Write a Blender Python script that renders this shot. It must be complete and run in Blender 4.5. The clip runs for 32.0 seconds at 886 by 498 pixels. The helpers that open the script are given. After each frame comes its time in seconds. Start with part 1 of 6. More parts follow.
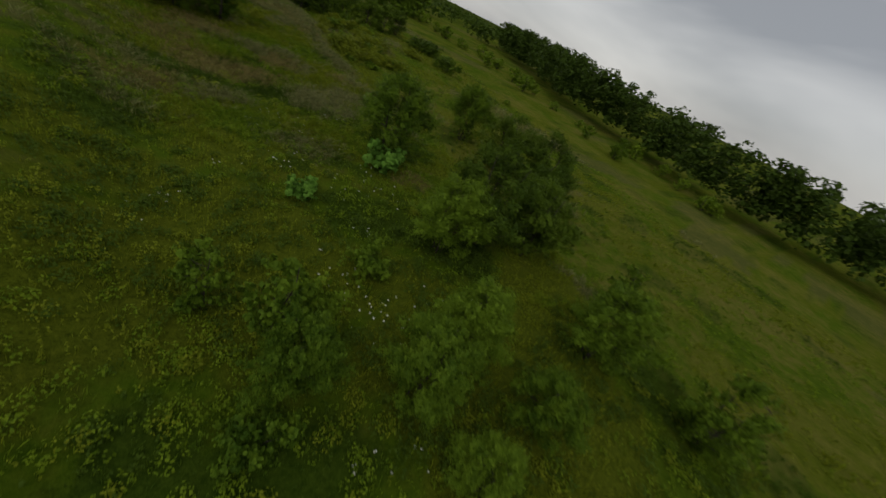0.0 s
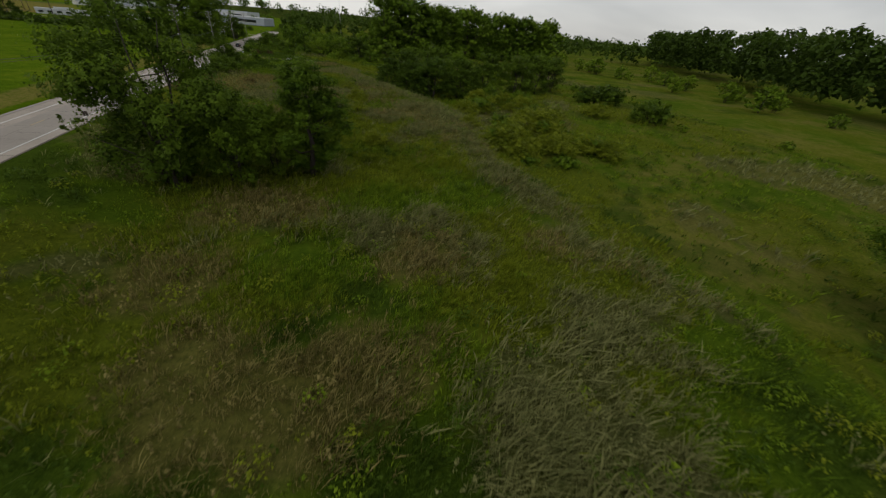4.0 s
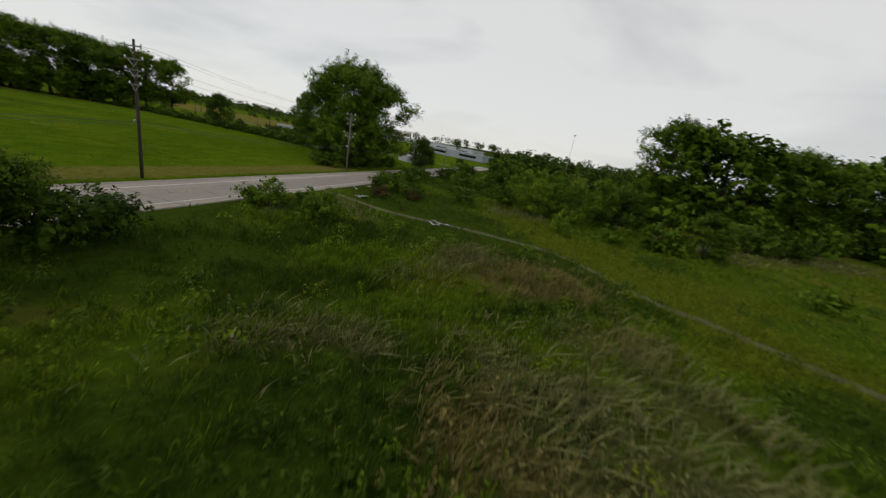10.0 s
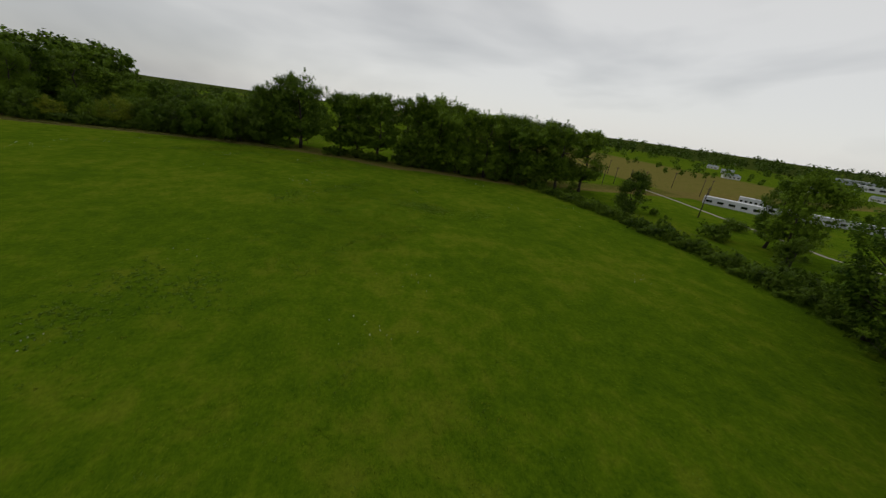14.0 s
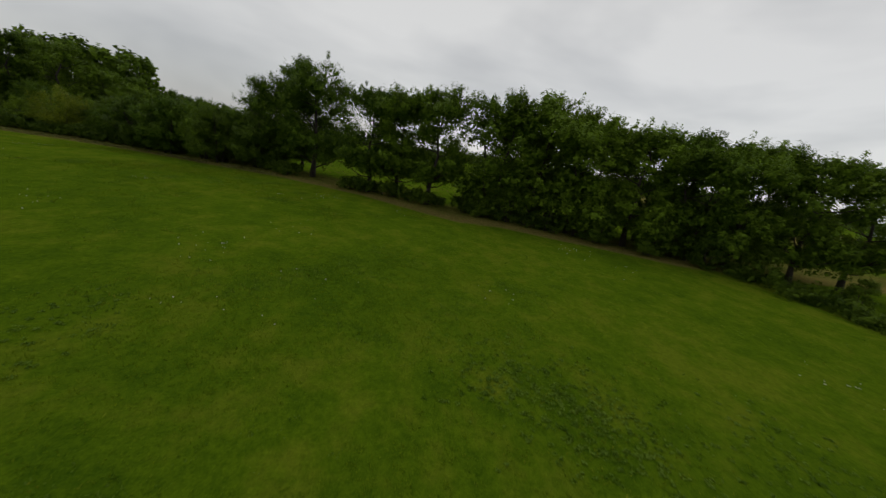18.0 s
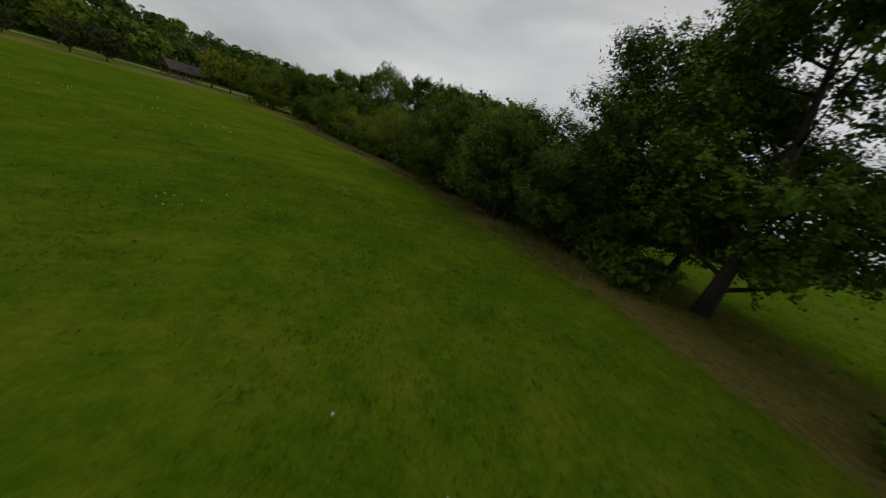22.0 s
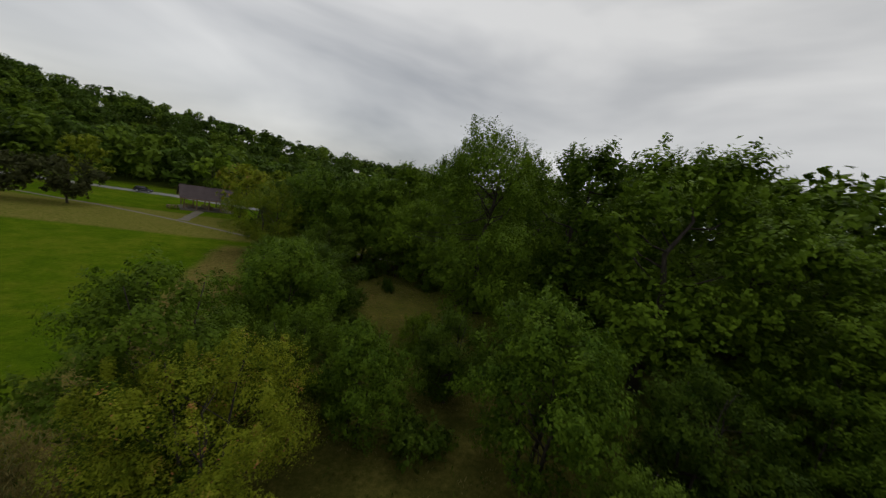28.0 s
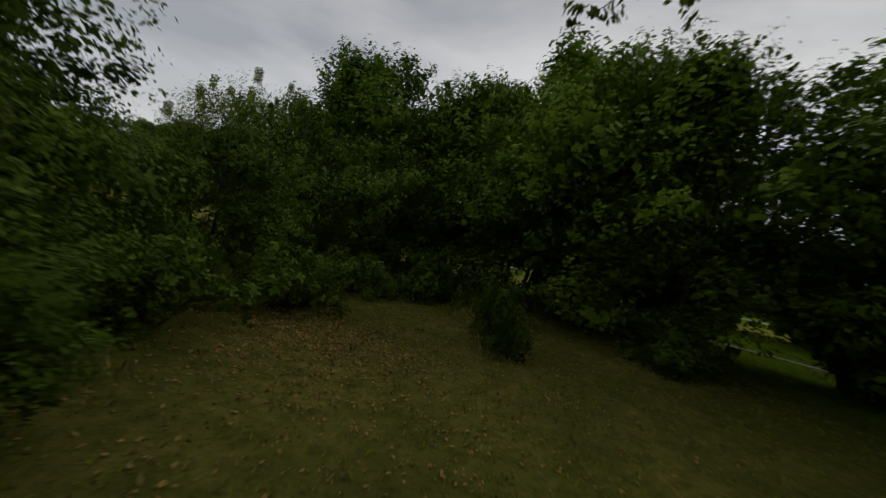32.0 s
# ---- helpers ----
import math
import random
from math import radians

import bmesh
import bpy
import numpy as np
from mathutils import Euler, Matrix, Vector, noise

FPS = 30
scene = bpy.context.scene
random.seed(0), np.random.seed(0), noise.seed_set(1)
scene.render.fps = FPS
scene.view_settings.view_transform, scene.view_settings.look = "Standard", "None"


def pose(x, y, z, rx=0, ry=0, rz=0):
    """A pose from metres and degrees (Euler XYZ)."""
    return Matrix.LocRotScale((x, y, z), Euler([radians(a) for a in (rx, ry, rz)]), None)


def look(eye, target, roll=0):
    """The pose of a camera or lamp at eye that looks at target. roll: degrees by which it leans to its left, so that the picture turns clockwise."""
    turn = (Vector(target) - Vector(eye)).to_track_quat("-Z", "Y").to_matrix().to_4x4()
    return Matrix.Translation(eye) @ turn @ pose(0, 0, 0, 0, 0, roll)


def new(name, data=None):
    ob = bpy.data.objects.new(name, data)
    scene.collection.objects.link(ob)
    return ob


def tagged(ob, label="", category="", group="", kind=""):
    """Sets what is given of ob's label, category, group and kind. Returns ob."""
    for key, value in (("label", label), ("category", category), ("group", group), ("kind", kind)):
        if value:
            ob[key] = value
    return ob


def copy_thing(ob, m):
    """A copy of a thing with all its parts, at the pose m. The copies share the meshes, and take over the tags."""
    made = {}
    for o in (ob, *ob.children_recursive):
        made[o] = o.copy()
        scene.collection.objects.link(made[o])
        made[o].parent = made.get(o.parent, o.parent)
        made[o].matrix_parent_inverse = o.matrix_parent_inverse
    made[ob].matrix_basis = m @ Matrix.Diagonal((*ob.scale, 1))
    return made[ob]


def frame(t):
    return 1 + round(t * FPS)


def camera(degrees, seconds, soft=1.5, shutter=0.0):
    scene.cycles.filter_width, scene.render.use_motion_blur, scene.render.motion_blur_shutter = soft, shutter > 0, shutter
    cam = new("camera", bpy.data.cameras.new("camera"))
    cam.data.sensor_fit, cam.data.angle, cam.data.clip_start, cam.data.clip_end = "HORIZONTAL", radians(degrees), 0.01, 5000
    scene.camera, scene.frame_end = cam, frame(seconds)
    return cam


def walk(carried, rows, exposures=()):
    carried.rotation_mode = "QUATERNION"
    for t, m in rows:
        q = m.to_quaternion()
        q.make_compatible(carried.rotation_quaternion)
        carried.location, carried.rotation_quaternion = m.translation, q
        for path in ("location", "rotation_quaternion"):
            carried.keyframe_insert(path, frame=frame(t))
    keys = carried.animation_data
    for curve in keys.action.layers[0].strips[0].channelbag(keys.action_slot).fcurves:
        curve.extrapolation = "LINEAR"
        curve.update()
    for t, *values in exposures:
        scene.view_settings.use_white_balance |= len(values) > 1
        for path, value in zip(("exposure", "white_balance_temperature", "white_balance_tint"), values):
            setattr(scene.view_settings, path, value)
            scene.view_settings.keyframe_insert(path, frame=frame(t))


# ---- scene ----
# ---- camera ----
cam = camera(103.7, 32.0, soft=1.3, shutter=0.18)
PATH = [
    (0, (9.42, 1.07, 23.15), (21.68, 12.63, 12.36), 26.87),
    (0.5, (15.47, 10.42, 24.56), (24.13, 24.77, 13.65), 22.53),
    (1, (18.61, 20.27, 24.30), (25.29, 35.68, 13.44), 20.40),
    (1.5, (19.73, 28.82, 23.21), (25.84, 44.42, 12.29), 18.36),
    (2, (19.64, 36.84, 21.33), (26.05, 52.21, 10.25), 15.42),
    (2.5, (19.15, 45.51, 19.57), (26.38, 60.45, 8.40), 11.09),
    (4.5, (26.77, 80.67, 14.46), (31.96, 96.92, 4.01), 3.79),
    (5, (29.93, 89.55, 13.28), (33.91, 106.22, 2.97), 4.47),
    (5.5, (31.56, 98.72, 12.03), (34.36, 115.72, 1.86), 5.98),
    (6, (32.52, 109.61, 10.90), (34.30, 126.84, 0.90), 8.04),
    (6.5, (32.64, 121.07, 9.98), (33.86, 138.46, 0.19), 9.63),
    (7, (31.56, 132.36, 9.47), (32.66, 149.89, -0.10), 10.54),
    (7.5, (29.58, 144.02, 8.91), (30.80, 161.69, -0.38), 10.62),
    (8, (27.37, 155.69, 8.40), (28.88, 173.57, -0.44), 10.09),
    (8.5, (25.84, 167.24, 8.05), (27.40, 185.40, -0.18), 9.10),
    (9, (24.98, 178.72, 8.87), (26.07, 197.19, 1.28), 8.78),
    (9.5, (24.49, 190.16, 9.12), (23.85, 209.04, 2.56), 8.73),
    (10, (23.34, 201.30, 9.99), (19.39, 220.11, 4.45), 10.50),
    (10.5, (21.57, 210.95, 11.72), (13.82, 228.70, 6.72), 13.13),
    (11, (18.24, 219.62, 14.42), (7.02, 235.37, 9.32), 14.93),
    (11.5, (12.63, 227.56, 16.80), (-1.45, 240.65, 11.30), 15.56),
    (12, (5.80, 233.86, 19.01), (-10.20, 244.23, 12.94), 15.09),
    (12.5, (-2.90, 238.64, 21.25), (-19.90, 246.89, 14.66), 13.67),
    (13, (-13.93, 240.74, 22.95), (-31.25, 248.07, 16.16), 12.11),
    (13.5, (-24.94, 241.97, 24.27), (-42.39, 248.83, 17.27), 10.26),
    (14, (-33.89, 243.63, 23.87), (-51.41, 250.21, 16.81), 8.08),
    (14.5, (-42.17, 245.22, 23.66), (-59.72, 251.73, 16.61), 6.49),
    (16.5, (-76.28, 250.93, 18.90), (-94.19, 257.08, 12.46), 3.97),
    (17, (-84.68, 253.13, 17.13), (-102.88, 258.81, 11.08), 5.10),
    (17.5, (-93.11, 255.43, 16.15), (-111.70, 260.15, 10.50), 7.22),
    (18, (-100.30, 256.21, 15.44), (-119.30, 259.58, 10.16), 9.91),
    (18.5, (-107.91, 258.22, 15.02), (-127.22, 259.31, 9.91), 12.77),
    (19, (-115.79, 260.04, 14.44), (-135.07, 258.38, 9.40), 15.44),
    (19.5, (-123.70, 260.24, 13.38), (-142.65, 256.15, 8.45), 17.55),
    (20, (-132.40, 258.88, 13.00), (-150.64, 252.46, 7.91), 19.00),
    (20.5, (-141.29, 255.61, 11.96), (-158.70, 247.18, 6.85), 20.09),
    (21, (-149.89, 251.21, 11.34), (-166.31, 241.10, 6.06), 20.11),
    (21.5, (-157.99, 245.18, 10.79), (-173.24, 233.48, 5.26), 19.16),
    (22, (-165.14, 237.98, 10.23), (-179.10, 224.81, 4.62), 17.55),
    (22.5, (-171.74, 230.18, 9.33), (-184.37, 215.58, 4.13), 16.42),
    (23, (-177.24, 222.32, 8.86), (-188.58, 206.48, 4.34), 14.26),
    (23.5, (-181.29, 214.62, 8.87), (-191.86, 198.03, 5.25), 11.29),
    (24, (-185.11, 206.46, 9.19), (-195.56, 189.58, 6.73), 7.82),
    (24.5, (-189.03, 198.81, 9.90), (-199.95, 182.12, 8.45), 3.55),
    (26.5, (-203.64, 175.60, 15.47), (-214.99, 159.18, 14.12), -0.69),
    (27, (-207.50, 171.55, 17.63), (-218.20, 154.75, 15.76), 1.05),
    (27.5, (-211.58, 167.47, 19.01), (-220.86, 149.91, 16.63), 5.26),
    (28, (-215.28, 163.05, 19.91), (-222.45, 144.62, 16.92), 11.27),
    (28.5, (-218.48, 158.44, 20.26), (-223.55, 139.43, 16.64), 16.11),
    (29, (-220.58, 153.91, 19.98), (-224.20, 134.65, 15.99), 19.05),
    (29.5, (-221.66, 149.55, 18.85), (-224.62, 130.17, 14.89), 19.24),
    (30, (-222.32, 144.75, 17.11), (-225.37, 125.31, 13.54), 16.45),
    (30.5, (-222.80, 140.09, 14.65), (-226.23, 120.58, 11.85), 12.71),
    (31, (-223.72, 133.78, 11.33), (-227.07, 114.16, 9.36), 10.29),
    (31.5, (-224.61, 127.69, 8.41), (-227.35, 107.91, 7.33), 9.89),
    (32, (-225.67, 121.72, 6.42), (-225.26, 101.73, 5.89), 12.45),
]
walk(cam, [(t, look(eye, target, roll)) for t, eye, target, roll in PATH], ((0, -0.15), (2, 0.0), (9, 0.0), (12, -0.05), (13, -0.1), (20, -0.06), (22, -0.16), (24, -0.15), (26.5, -0.03), (28, -0.08), (30, -0.33), (31, -0.42), (32, -0.15)))

# ---- world and light ----
world = bpy.data.worlds.new("overcast_sky")
scene.world = world
world.use_nodes = True
wn, wl = world.node_tree.nodes, world.node_tree.links
wn.clear()
w_out, w_bg = wn.new("ShaderNodeOutputWorld"), wn.new("ShaderNodeBackground")
w_sky = wn.new("ShaderNodeTexSky")
w_sky.sky_type, w_sky.sun_disc = "NISHITA", False
w_sky.sun_elevation, w_sky.sun_rotation = radians(48), radians(140)
w_tc = wn.new("ShaderNodeTexCoord")
w_map = wn.new("ShaderNodeMapping")
w_map.inputs["Scale"].default_value = (1.0, 1.0, 3.2)
w_noise = wn.new("ShaderNodeTexNoise")
w_noise.inputs["Scale"].default_value, w_noise.inputs["Detail"].default_value = 1.35, 4.5
w_noise.inputs["Distortion"].default_value = 0.35
w_ramp = wn.new("ShaderNodeValToRGB")
e = w_ramp.color_ramp.elements
e[0].position, e[0].color = 0.28, (0.30, 0.305, 0.314, 1)
e[1].position, e[1].color = 0.64, (0.690, 0.680, 0.658, 1)
w_mix = wn.new("ShaderNodeMix")
w_mix.data_type = "RGBA"
w_mix.inputs[0].default_value = 0.985
w_bg.inputs["Strength"].default_value = 1.0
wl.new(w_tc.outputs["Generated"], w_map.inputs["Vector"])
wl.new(w_map.outputs["Vector"], w_noise.inputs["Vector"])
w_dot, w_add = wn.new("ShaderNodeVectorMath"), wn.new("ShaderNodeMath")
w_dot.operation, w_dot.inputs[1].default_value = "DOT_PRODUCT", (-0.60, 0.40, 0.0)
w_add.operation, w_add.inputs[1].default_value = "MULTIPLY_ADD", 0.19  # the cloud is thinner towards the west
wl.new(w_tc.outputs["Generated"], w_dot.inputs[0])
wl.new(w_dot.outputs["Value"], w_add.inputs[0]), wl.new(w_noise.outputs["Fac"], w_add.inputs[2])
wl.new(w_add.outputs[0], w_ramp.inputs["Fac"])
wl.new(w_sky.outputs["Color"], w_mix.inputs[6])
wl.new(w_ramp.outputs["Color"], w_mix.inputs[7])
wl.new(w_mix.outputs[2], w_bg.inputs["Color"])
wl.new(w_bg.outputs["Background"], w_out.inputs["Surface"])

sun = new("sun", bpy.data.lights.new("sun", "SUN"))
sun.data.energy, sun.data.angle, sun.data.color = 0.6, radians(25), (1.0, 0.96, 0.9)
sun.matrix_world = look((0, 0, 100), (60, 50, 0))

# ---- materials ----
def material(name, base, rough=0.8, vary=0.3, scale=1.0, metallic=0.0, bump=0.0, bscale=20.0, second=None, specular=0.3):
    """A surface with variation at two scales, and a fine relief."""
    m = bpy.data.materials.new(name)
    m.use_nodes = True
    n, l = m.node_tree.nodes, m.node_tree.links
    b = n["Principled BSDF"]
    b.inputs["Roughness"].default_value, b.inputs["Metallic"].default_value = rough, metallic
    b.inputs["Specular IOR Level"].default_value = specular
    tc = n.new("ShaderNodeTexCoord")
    big, small = n.new("ShaderNodeTexNoise"), n.new("ShaderNodeTexNoise")
    big.inputs["Scale"].default_value, small.inputs["Scale"].default_value = 0.4 * scale, 6.0 * scale
    big.inputs["Detail"].default_value = small.inputs["Detail"].default_value = 4
    add = n.new("ShaderNodeMath")
    add.operation = "ADD"
    half = n.new("ShaderNodeMath")
    half.operation, half.inputs[1].default_value = "MULTIPLY", 0.5
    ramp = n.new("ShaderNodeValToRGB")
    dark = tuple(c * (1 - vary) for c in base)
    light = second or tuple(min(1, c * (1 + vary)) for c in base)
    ramp.color_ramp.elements[0].position, ramp.color_ramp.elements[0].color = 0.3, (*dark, 1)
    ramp.color_ramp.elements[1].position, ramp.color_ramp.elements[1].color = 0.7, (*light, 1)
    l.new(tc.outputs["Object"], big.inputs["Vector"]), l.new(tc.outputs["Object"], small.inputs["Vector"])
    l.new(big.outputs["Fac"], add.inputs[0]), l.new(small.outputs["Fac"], add.inputs[1])
    l.new(add.outputs[0], half.inputs[0]), l.new(half.outputs[0], ramp.inputs["Fac"])
    if bump:
        fine, bm_ = n.new("ShaderNodeTexNoise"), n.new("ShaderNodeBump")
        fine.inputs["Scale"].default_value, fine.inputs["Detail"].default_value = bscale, 5
        bm_.inputs["Strength"].default_value, bm_.inputs["Distance"].default_value = bump, 0.05
        l.new(tc.outputs["Object"], fine.inputs["Vector"]), l.new(fine.outputs["Fac"], bm_.inputs["Height"])
        l.new(bm_.outputs["Normal"], b.inputs["Normal"])
    l.new(ramp.outputs["Color"], b.inputs["Base Color"])
    return m


def leaf_material(name, dark, light, through_=0.3, autumn=None, grain=0.18):
    """Leaves: each leaf its own shade, with some light passing through."""
    m = bpy.data.materials.new(name)
    m.use_nodes = True
    n, l = m.node_tree.nodes, m.node_tree.links
    b, out = n["Principled BSDF"], n["Material Output"]
    b.inputs["Roughness"].default_value, b.inputs["Specular IOR Level"].default_value = 0.6, 0.06
    geo, info = n.new("ShaderNodeNewGeometry"), n.new("ShaderNodeObjectInfo")
    tc, patch = n.new("ShaderNodeTexCoord"), n.new("ShaderNodeTexNoise")
    patch.inputs["Scale"].default_value, patch.inputs["Detail"].default_value = 0.7, 3.0
    l.new(tc.outputs["Object"], patch.inputs["Vector"])
    mix0 = n.new("ShaderNodeMath")
    mix0.operation, mix0.inputs[1].default_value = "MULTIPLY", 0.85
    mix1 = n.new("ShaderNodeMath")
    mix1.operation, mix1.inputs[1].default_value = "MULTIPLY_ADD", grain
    mix2 = n.new("ShaderNodeMath")
    mix2.operation, mix2.inputs[1].default_value = "MULTIPLY_ADD", 0.22
    l.new(patch.outputs["Fac"], mix0.inputs[0]), l.new(geo.outputs["Random Per Island"], mix1.inputs[0]), l.new(mix0.outputs[0], mix1.inputs[2])
    l.new(info.outputs["Random"], mix2.inputs[0]), l.new(mix1.outputs[0], mix2.inputs[2])
    ramp = n.new("ShaderNodeValToRGB")
    ramp.color_ramp.elements[0].color, ramp.color_ramp.elements[0].position = (*dark, 1), 0.36
    ramp.color_ramp.elements[1].color, ramp.color_ramp.elements[1].position = (*light, 1), 0.86
    if autumn:
        e_ = ramp.color_ramp.elements.new(0.93)
        e_.color = (*autumn, 1)
    l.new(mix2.outputs[0], ramp.inputs["Fac"]), l.new(ramp.outputs["Color"], b.inputs["Base Color"])
    tr, mx = n.new("ShaderNodeBsdfTranslucent"), n.new("ShaderNodeMixShader")
    mx.inputs[0].default_value = through_
    l.new(ramp.outputs["Color"], tr.inputs["Color"])
    l.new(b.outputs["BSDF"], mx.inputs[1]), l.new(tr.outputs["BSDF"], mx.inputs[2]), l.new(mx.outputs["Shader"], out.inputs["Surface"])
    return m


M_LEAF = leaf_material("leaves_mid_green", (0.034, 0.074, 0.005), (0.156, 0.242, 0.016), 0.2)
M_LEAF_DARK = leaf_material("leaves_dark_green", (0.026, 0.054, 0.005), (0.110, 0.172, 0.013), 0.2)
M_LEAF_LIGHT = leaf_material("leaves_light_green", (0.054, 0.108, 0.006), (0.198, 0.285, 0.018), 0.22)
M_LEAF_YELLOW = leaf_material("leaves_yellowing", (0.072, 0.122, 0.006), (0.262, 0.295, 0.020), 0.25, autumn=(0.40, 0.17, 0.07))
M_WOOD_DARK = leaf_material("far_leaves_dark", (0.036, 0.066, 0.008), (0.084, 0.130, 0.016), 0.3, grain=0.1)
M_WOOD_MID = leaf_material("far_leaves_mid", (0.052, 0.098, 0.010), (0.120, 0.185, 0.020), 0.3, grain=0.1)
M_WOOD_LIGHT = leaf_material("far_leaves_light", (0.080, 0.132, 0.010), (0.165, 0.235, 0.024), 0.3, grain=0.1)
G_GREEN = leaf_material("grass_green", (0.046, 0.094, 0.005), (0.172, 0.248, 0.013), 0.3, grain=0.4)
G_YELLOW = leaf_material("grass_yellow_green", (0.066, 0.098, 0.005), (0.196, 0.232, 0.014), 0.3, grain=0.4)
G_STRAW = leaf_material("grass_grey_straw", (0.060, 0.074, 0.018), (0.215, 0.218, 0.080), 0.25, grain=0.5)
G_BROWN = leaf_material("weeds_brown", (0.074, 0.070, 0.018), (0.245, 0.208, 0.070), 0.2, grain=0.5)
G_DARK = leaf_material("weeds_dark_green", (0.018, 0.042, 0.004), (0.074, 0.120, 0.012), 0.3, grain=0.4)
G_LAWN = leaf_material("lawn_blades", (0.074, 0.128, 0.003), (0.185, 0.255, 0.008), 0.4)
G_TUFT = leaf_material("lawn_tufts_pale", (0.066, 0.122, 0.008), (0.160, 0.240, 0.026), 0.3)
G_WEED = leaf_material("lawn_broad_leaves", (0.085, 0.155, 0.012), (0.215, 0.315, 0.040), 0.5)
M_BARK = material("bark", (0.050, 0.041, 0.033), 0.9, 0.4, 3.0, bump=0.6, bscale=14)
M_CONCRETE = material("road_concrete", (0.31, 0.270, 0.225), 0.85, 0.16, 0.5, bump=0.25, bscale=30)
M_LANE = material("worn_lane_concrete", (0.262, 0.234, 0.20), 0.85, 0.14, 0.4, bump=0.25, bscale=30)
M_GRAVEL = material("gravel_path", (0.15, 0.132, 0.10), 0.95, 0.25, 1.5, bump=0.5, bscale=40)
M_WHITE = material("white_road_paint", (0.58, 0.57, 0.54), 0.7, 0.15, 3.0)
M_YELLOW = material("yellow_road_paint", (0.46, 0.345, 0.16), 0.7, 0.4, 4.0)
M_CRACK = material("joint_tar", (0.035, 0.032, 0.03), 0.7, 0.3, 3.0)
M_POLE = material("weathered_pole_wood", (0.060, 0.047, 0.038), 0.9, 0.35, 3.0, bump=0.4, bscale=18)
M_POLE_GREY = material("grey_pole_wood", (0.21, 0.195, 0.17), 0.9, 0.25, 3.0, bump=0.4, bscale=18)
M_GALV = material("galvanised_steel", (0.52, 0.53, 0.54), 0.45, 0.15, 4.0, metallic=0.6)
M_PORCELAIN = material("porcelain", (0.75, 0.76, 0.75), 0.25, 0.1, 4.0, specular=0.5)
M_WIRE = material("wire", (0.05, 0.05, 0.05), 0.6, 0.1)
M_SHINGLE = material("brown_shingles", (0.105, 0.082, 0.085), 0.9, 0.25, 2.0, bump=0.5, bscale=25)
M_TIMBER = material("brown_timber", (0.20, 0.13, 0.075), 0.8, 0.3, 3.0)
M_CARPAINT = material("dark_car_paint", (0.022, 0.023, 0.026), 0.25, 0.1, 2.0, specular=0.6)
M_GLASS = material("dark_glass", (0.015, 0.017, 0.02), 0.08, 0.1, 2.0, specular=0.7)
M_RUBBER = material("tyre_rubber", (0.018, 0.018, 0.018), 0.85, 0.2, 6.0)
M_LAMPRED = material("red_lens", (0.30, 0.02, 0.015), 0.3, 0.1)
M_METALSHEET = material("white_sheet_metal", (0.54, 0.55, 0.57), 0.5, 0.1, 0.3)
M_BRICK = material("red_brick", (0.27, 0.11, 0.075), 0.9, 0.25, 2.0)
M_PANELBLUE = material("blue_grey_cladding", (0.34, 0.37, 0.41), 0.6, 0.15, 0.5)
M_BOARD = material("white_painted_board", (0.62, 0.61, 0.58), 0.7, 0.2, 2.0)

# ---- small helpers ----
def mesh_of(name, verts, faces, mats, slots=None, smooth=False):
    me = bpy.data.meshes.new(name)
    me.from_pydata(verts, [], faces)
    for m in mats:
        me.materials.append(m)
    if slots is not None:
        me.polygons.foreach_set("material_index", slots)
    if smooth:
        me.polygons.foreach_set("use_smooth", [True] * len(me.polygons))
    me.update()
    return me


def part(name, bm, mat, parent, label="", smooth=False):
    """Links a bmesh as one mesh object under a thing or a part."""
    me = bpy.data.meshes.new(name)
    bm.to_mesh(me)
    bm.free()
    me.materials.append(mat)
    if smooth:
        me.polygons.foreach_set("use_smooth", [True] * len(me.polygons))
    ob = new(name, me)
    ob.parent = parent
    if label:
        ob["label"] = label
    return ob


def box(x0, y0, z0, x1, y1, z1, bevel=0.0, bm=None):
    bm = bm or bmesh.new()
    vs = [bm.verts.new((x, y, z)) for x in (x0, x1) for y in (y0, y1) for z in (z0, z1)]
    fs = [bm.faces.new([vs[i] for i in q]) for q in ((0, 1, 3, 2), (4, 6, 7, 5), (0, 4, 5, 1), (2, 3, 7, 6), (0, 2, 6, 4), (1, 5, 7, 3))]
    if bevel:
        bmesh.ops.bevel(bm, geom=list({e_ for f_ in fs for e_ in f_.edges}), offset=bevel, segments=2, affect="EDGES")
    return bm


def tube(points, radii, sides=8, bm=None):
    """A tapered round bar along points."""
    bm = bm or bmesh.new()
    rings = []
    for i, (p, r) in enumerate(zip(points, radii)):
        p, r = Vector([float(q) for q in p]), float(r)
        d = Vector([float(q) for q in points[min(i + 1, len(points) - 1)]]) - Vector([float(q) for q in points[max(i - 1, 0)]])
        d = d.normalized() if d.length > 1e-6 else Vector((0, 0, 1))
        a = d.orthogonal().normalized() if abs(d.z) < 0.95 else Vector((1, 0, 0)).cross(d).normalized()
        b = d.cross(a)
        rings.append([bm.verts.new(p + r * (math.cos(2 * math.pi * k / sides) * a + math.sin(2 * math.pi * k / sides) * b)) for k in range(sides)])
    for q, w in zip(rings, rings[1:]):
        for k in range(sides):
            bm.faces.new((q[k], q[(k + 1) % sides], w[(k + 1) % sides], w[k]))
    bm.faces.new(rings[0][::-1]), bm.faces.new(rings[-1])
    return bm


def empty(name, label, category, m=None, group="", kind=""):
    ob = tagged(new(name), label, category, group, kind)
    ob.empty_display_size = 0.2
    if m is not None:
        ob.matrix_world = m
    return ob


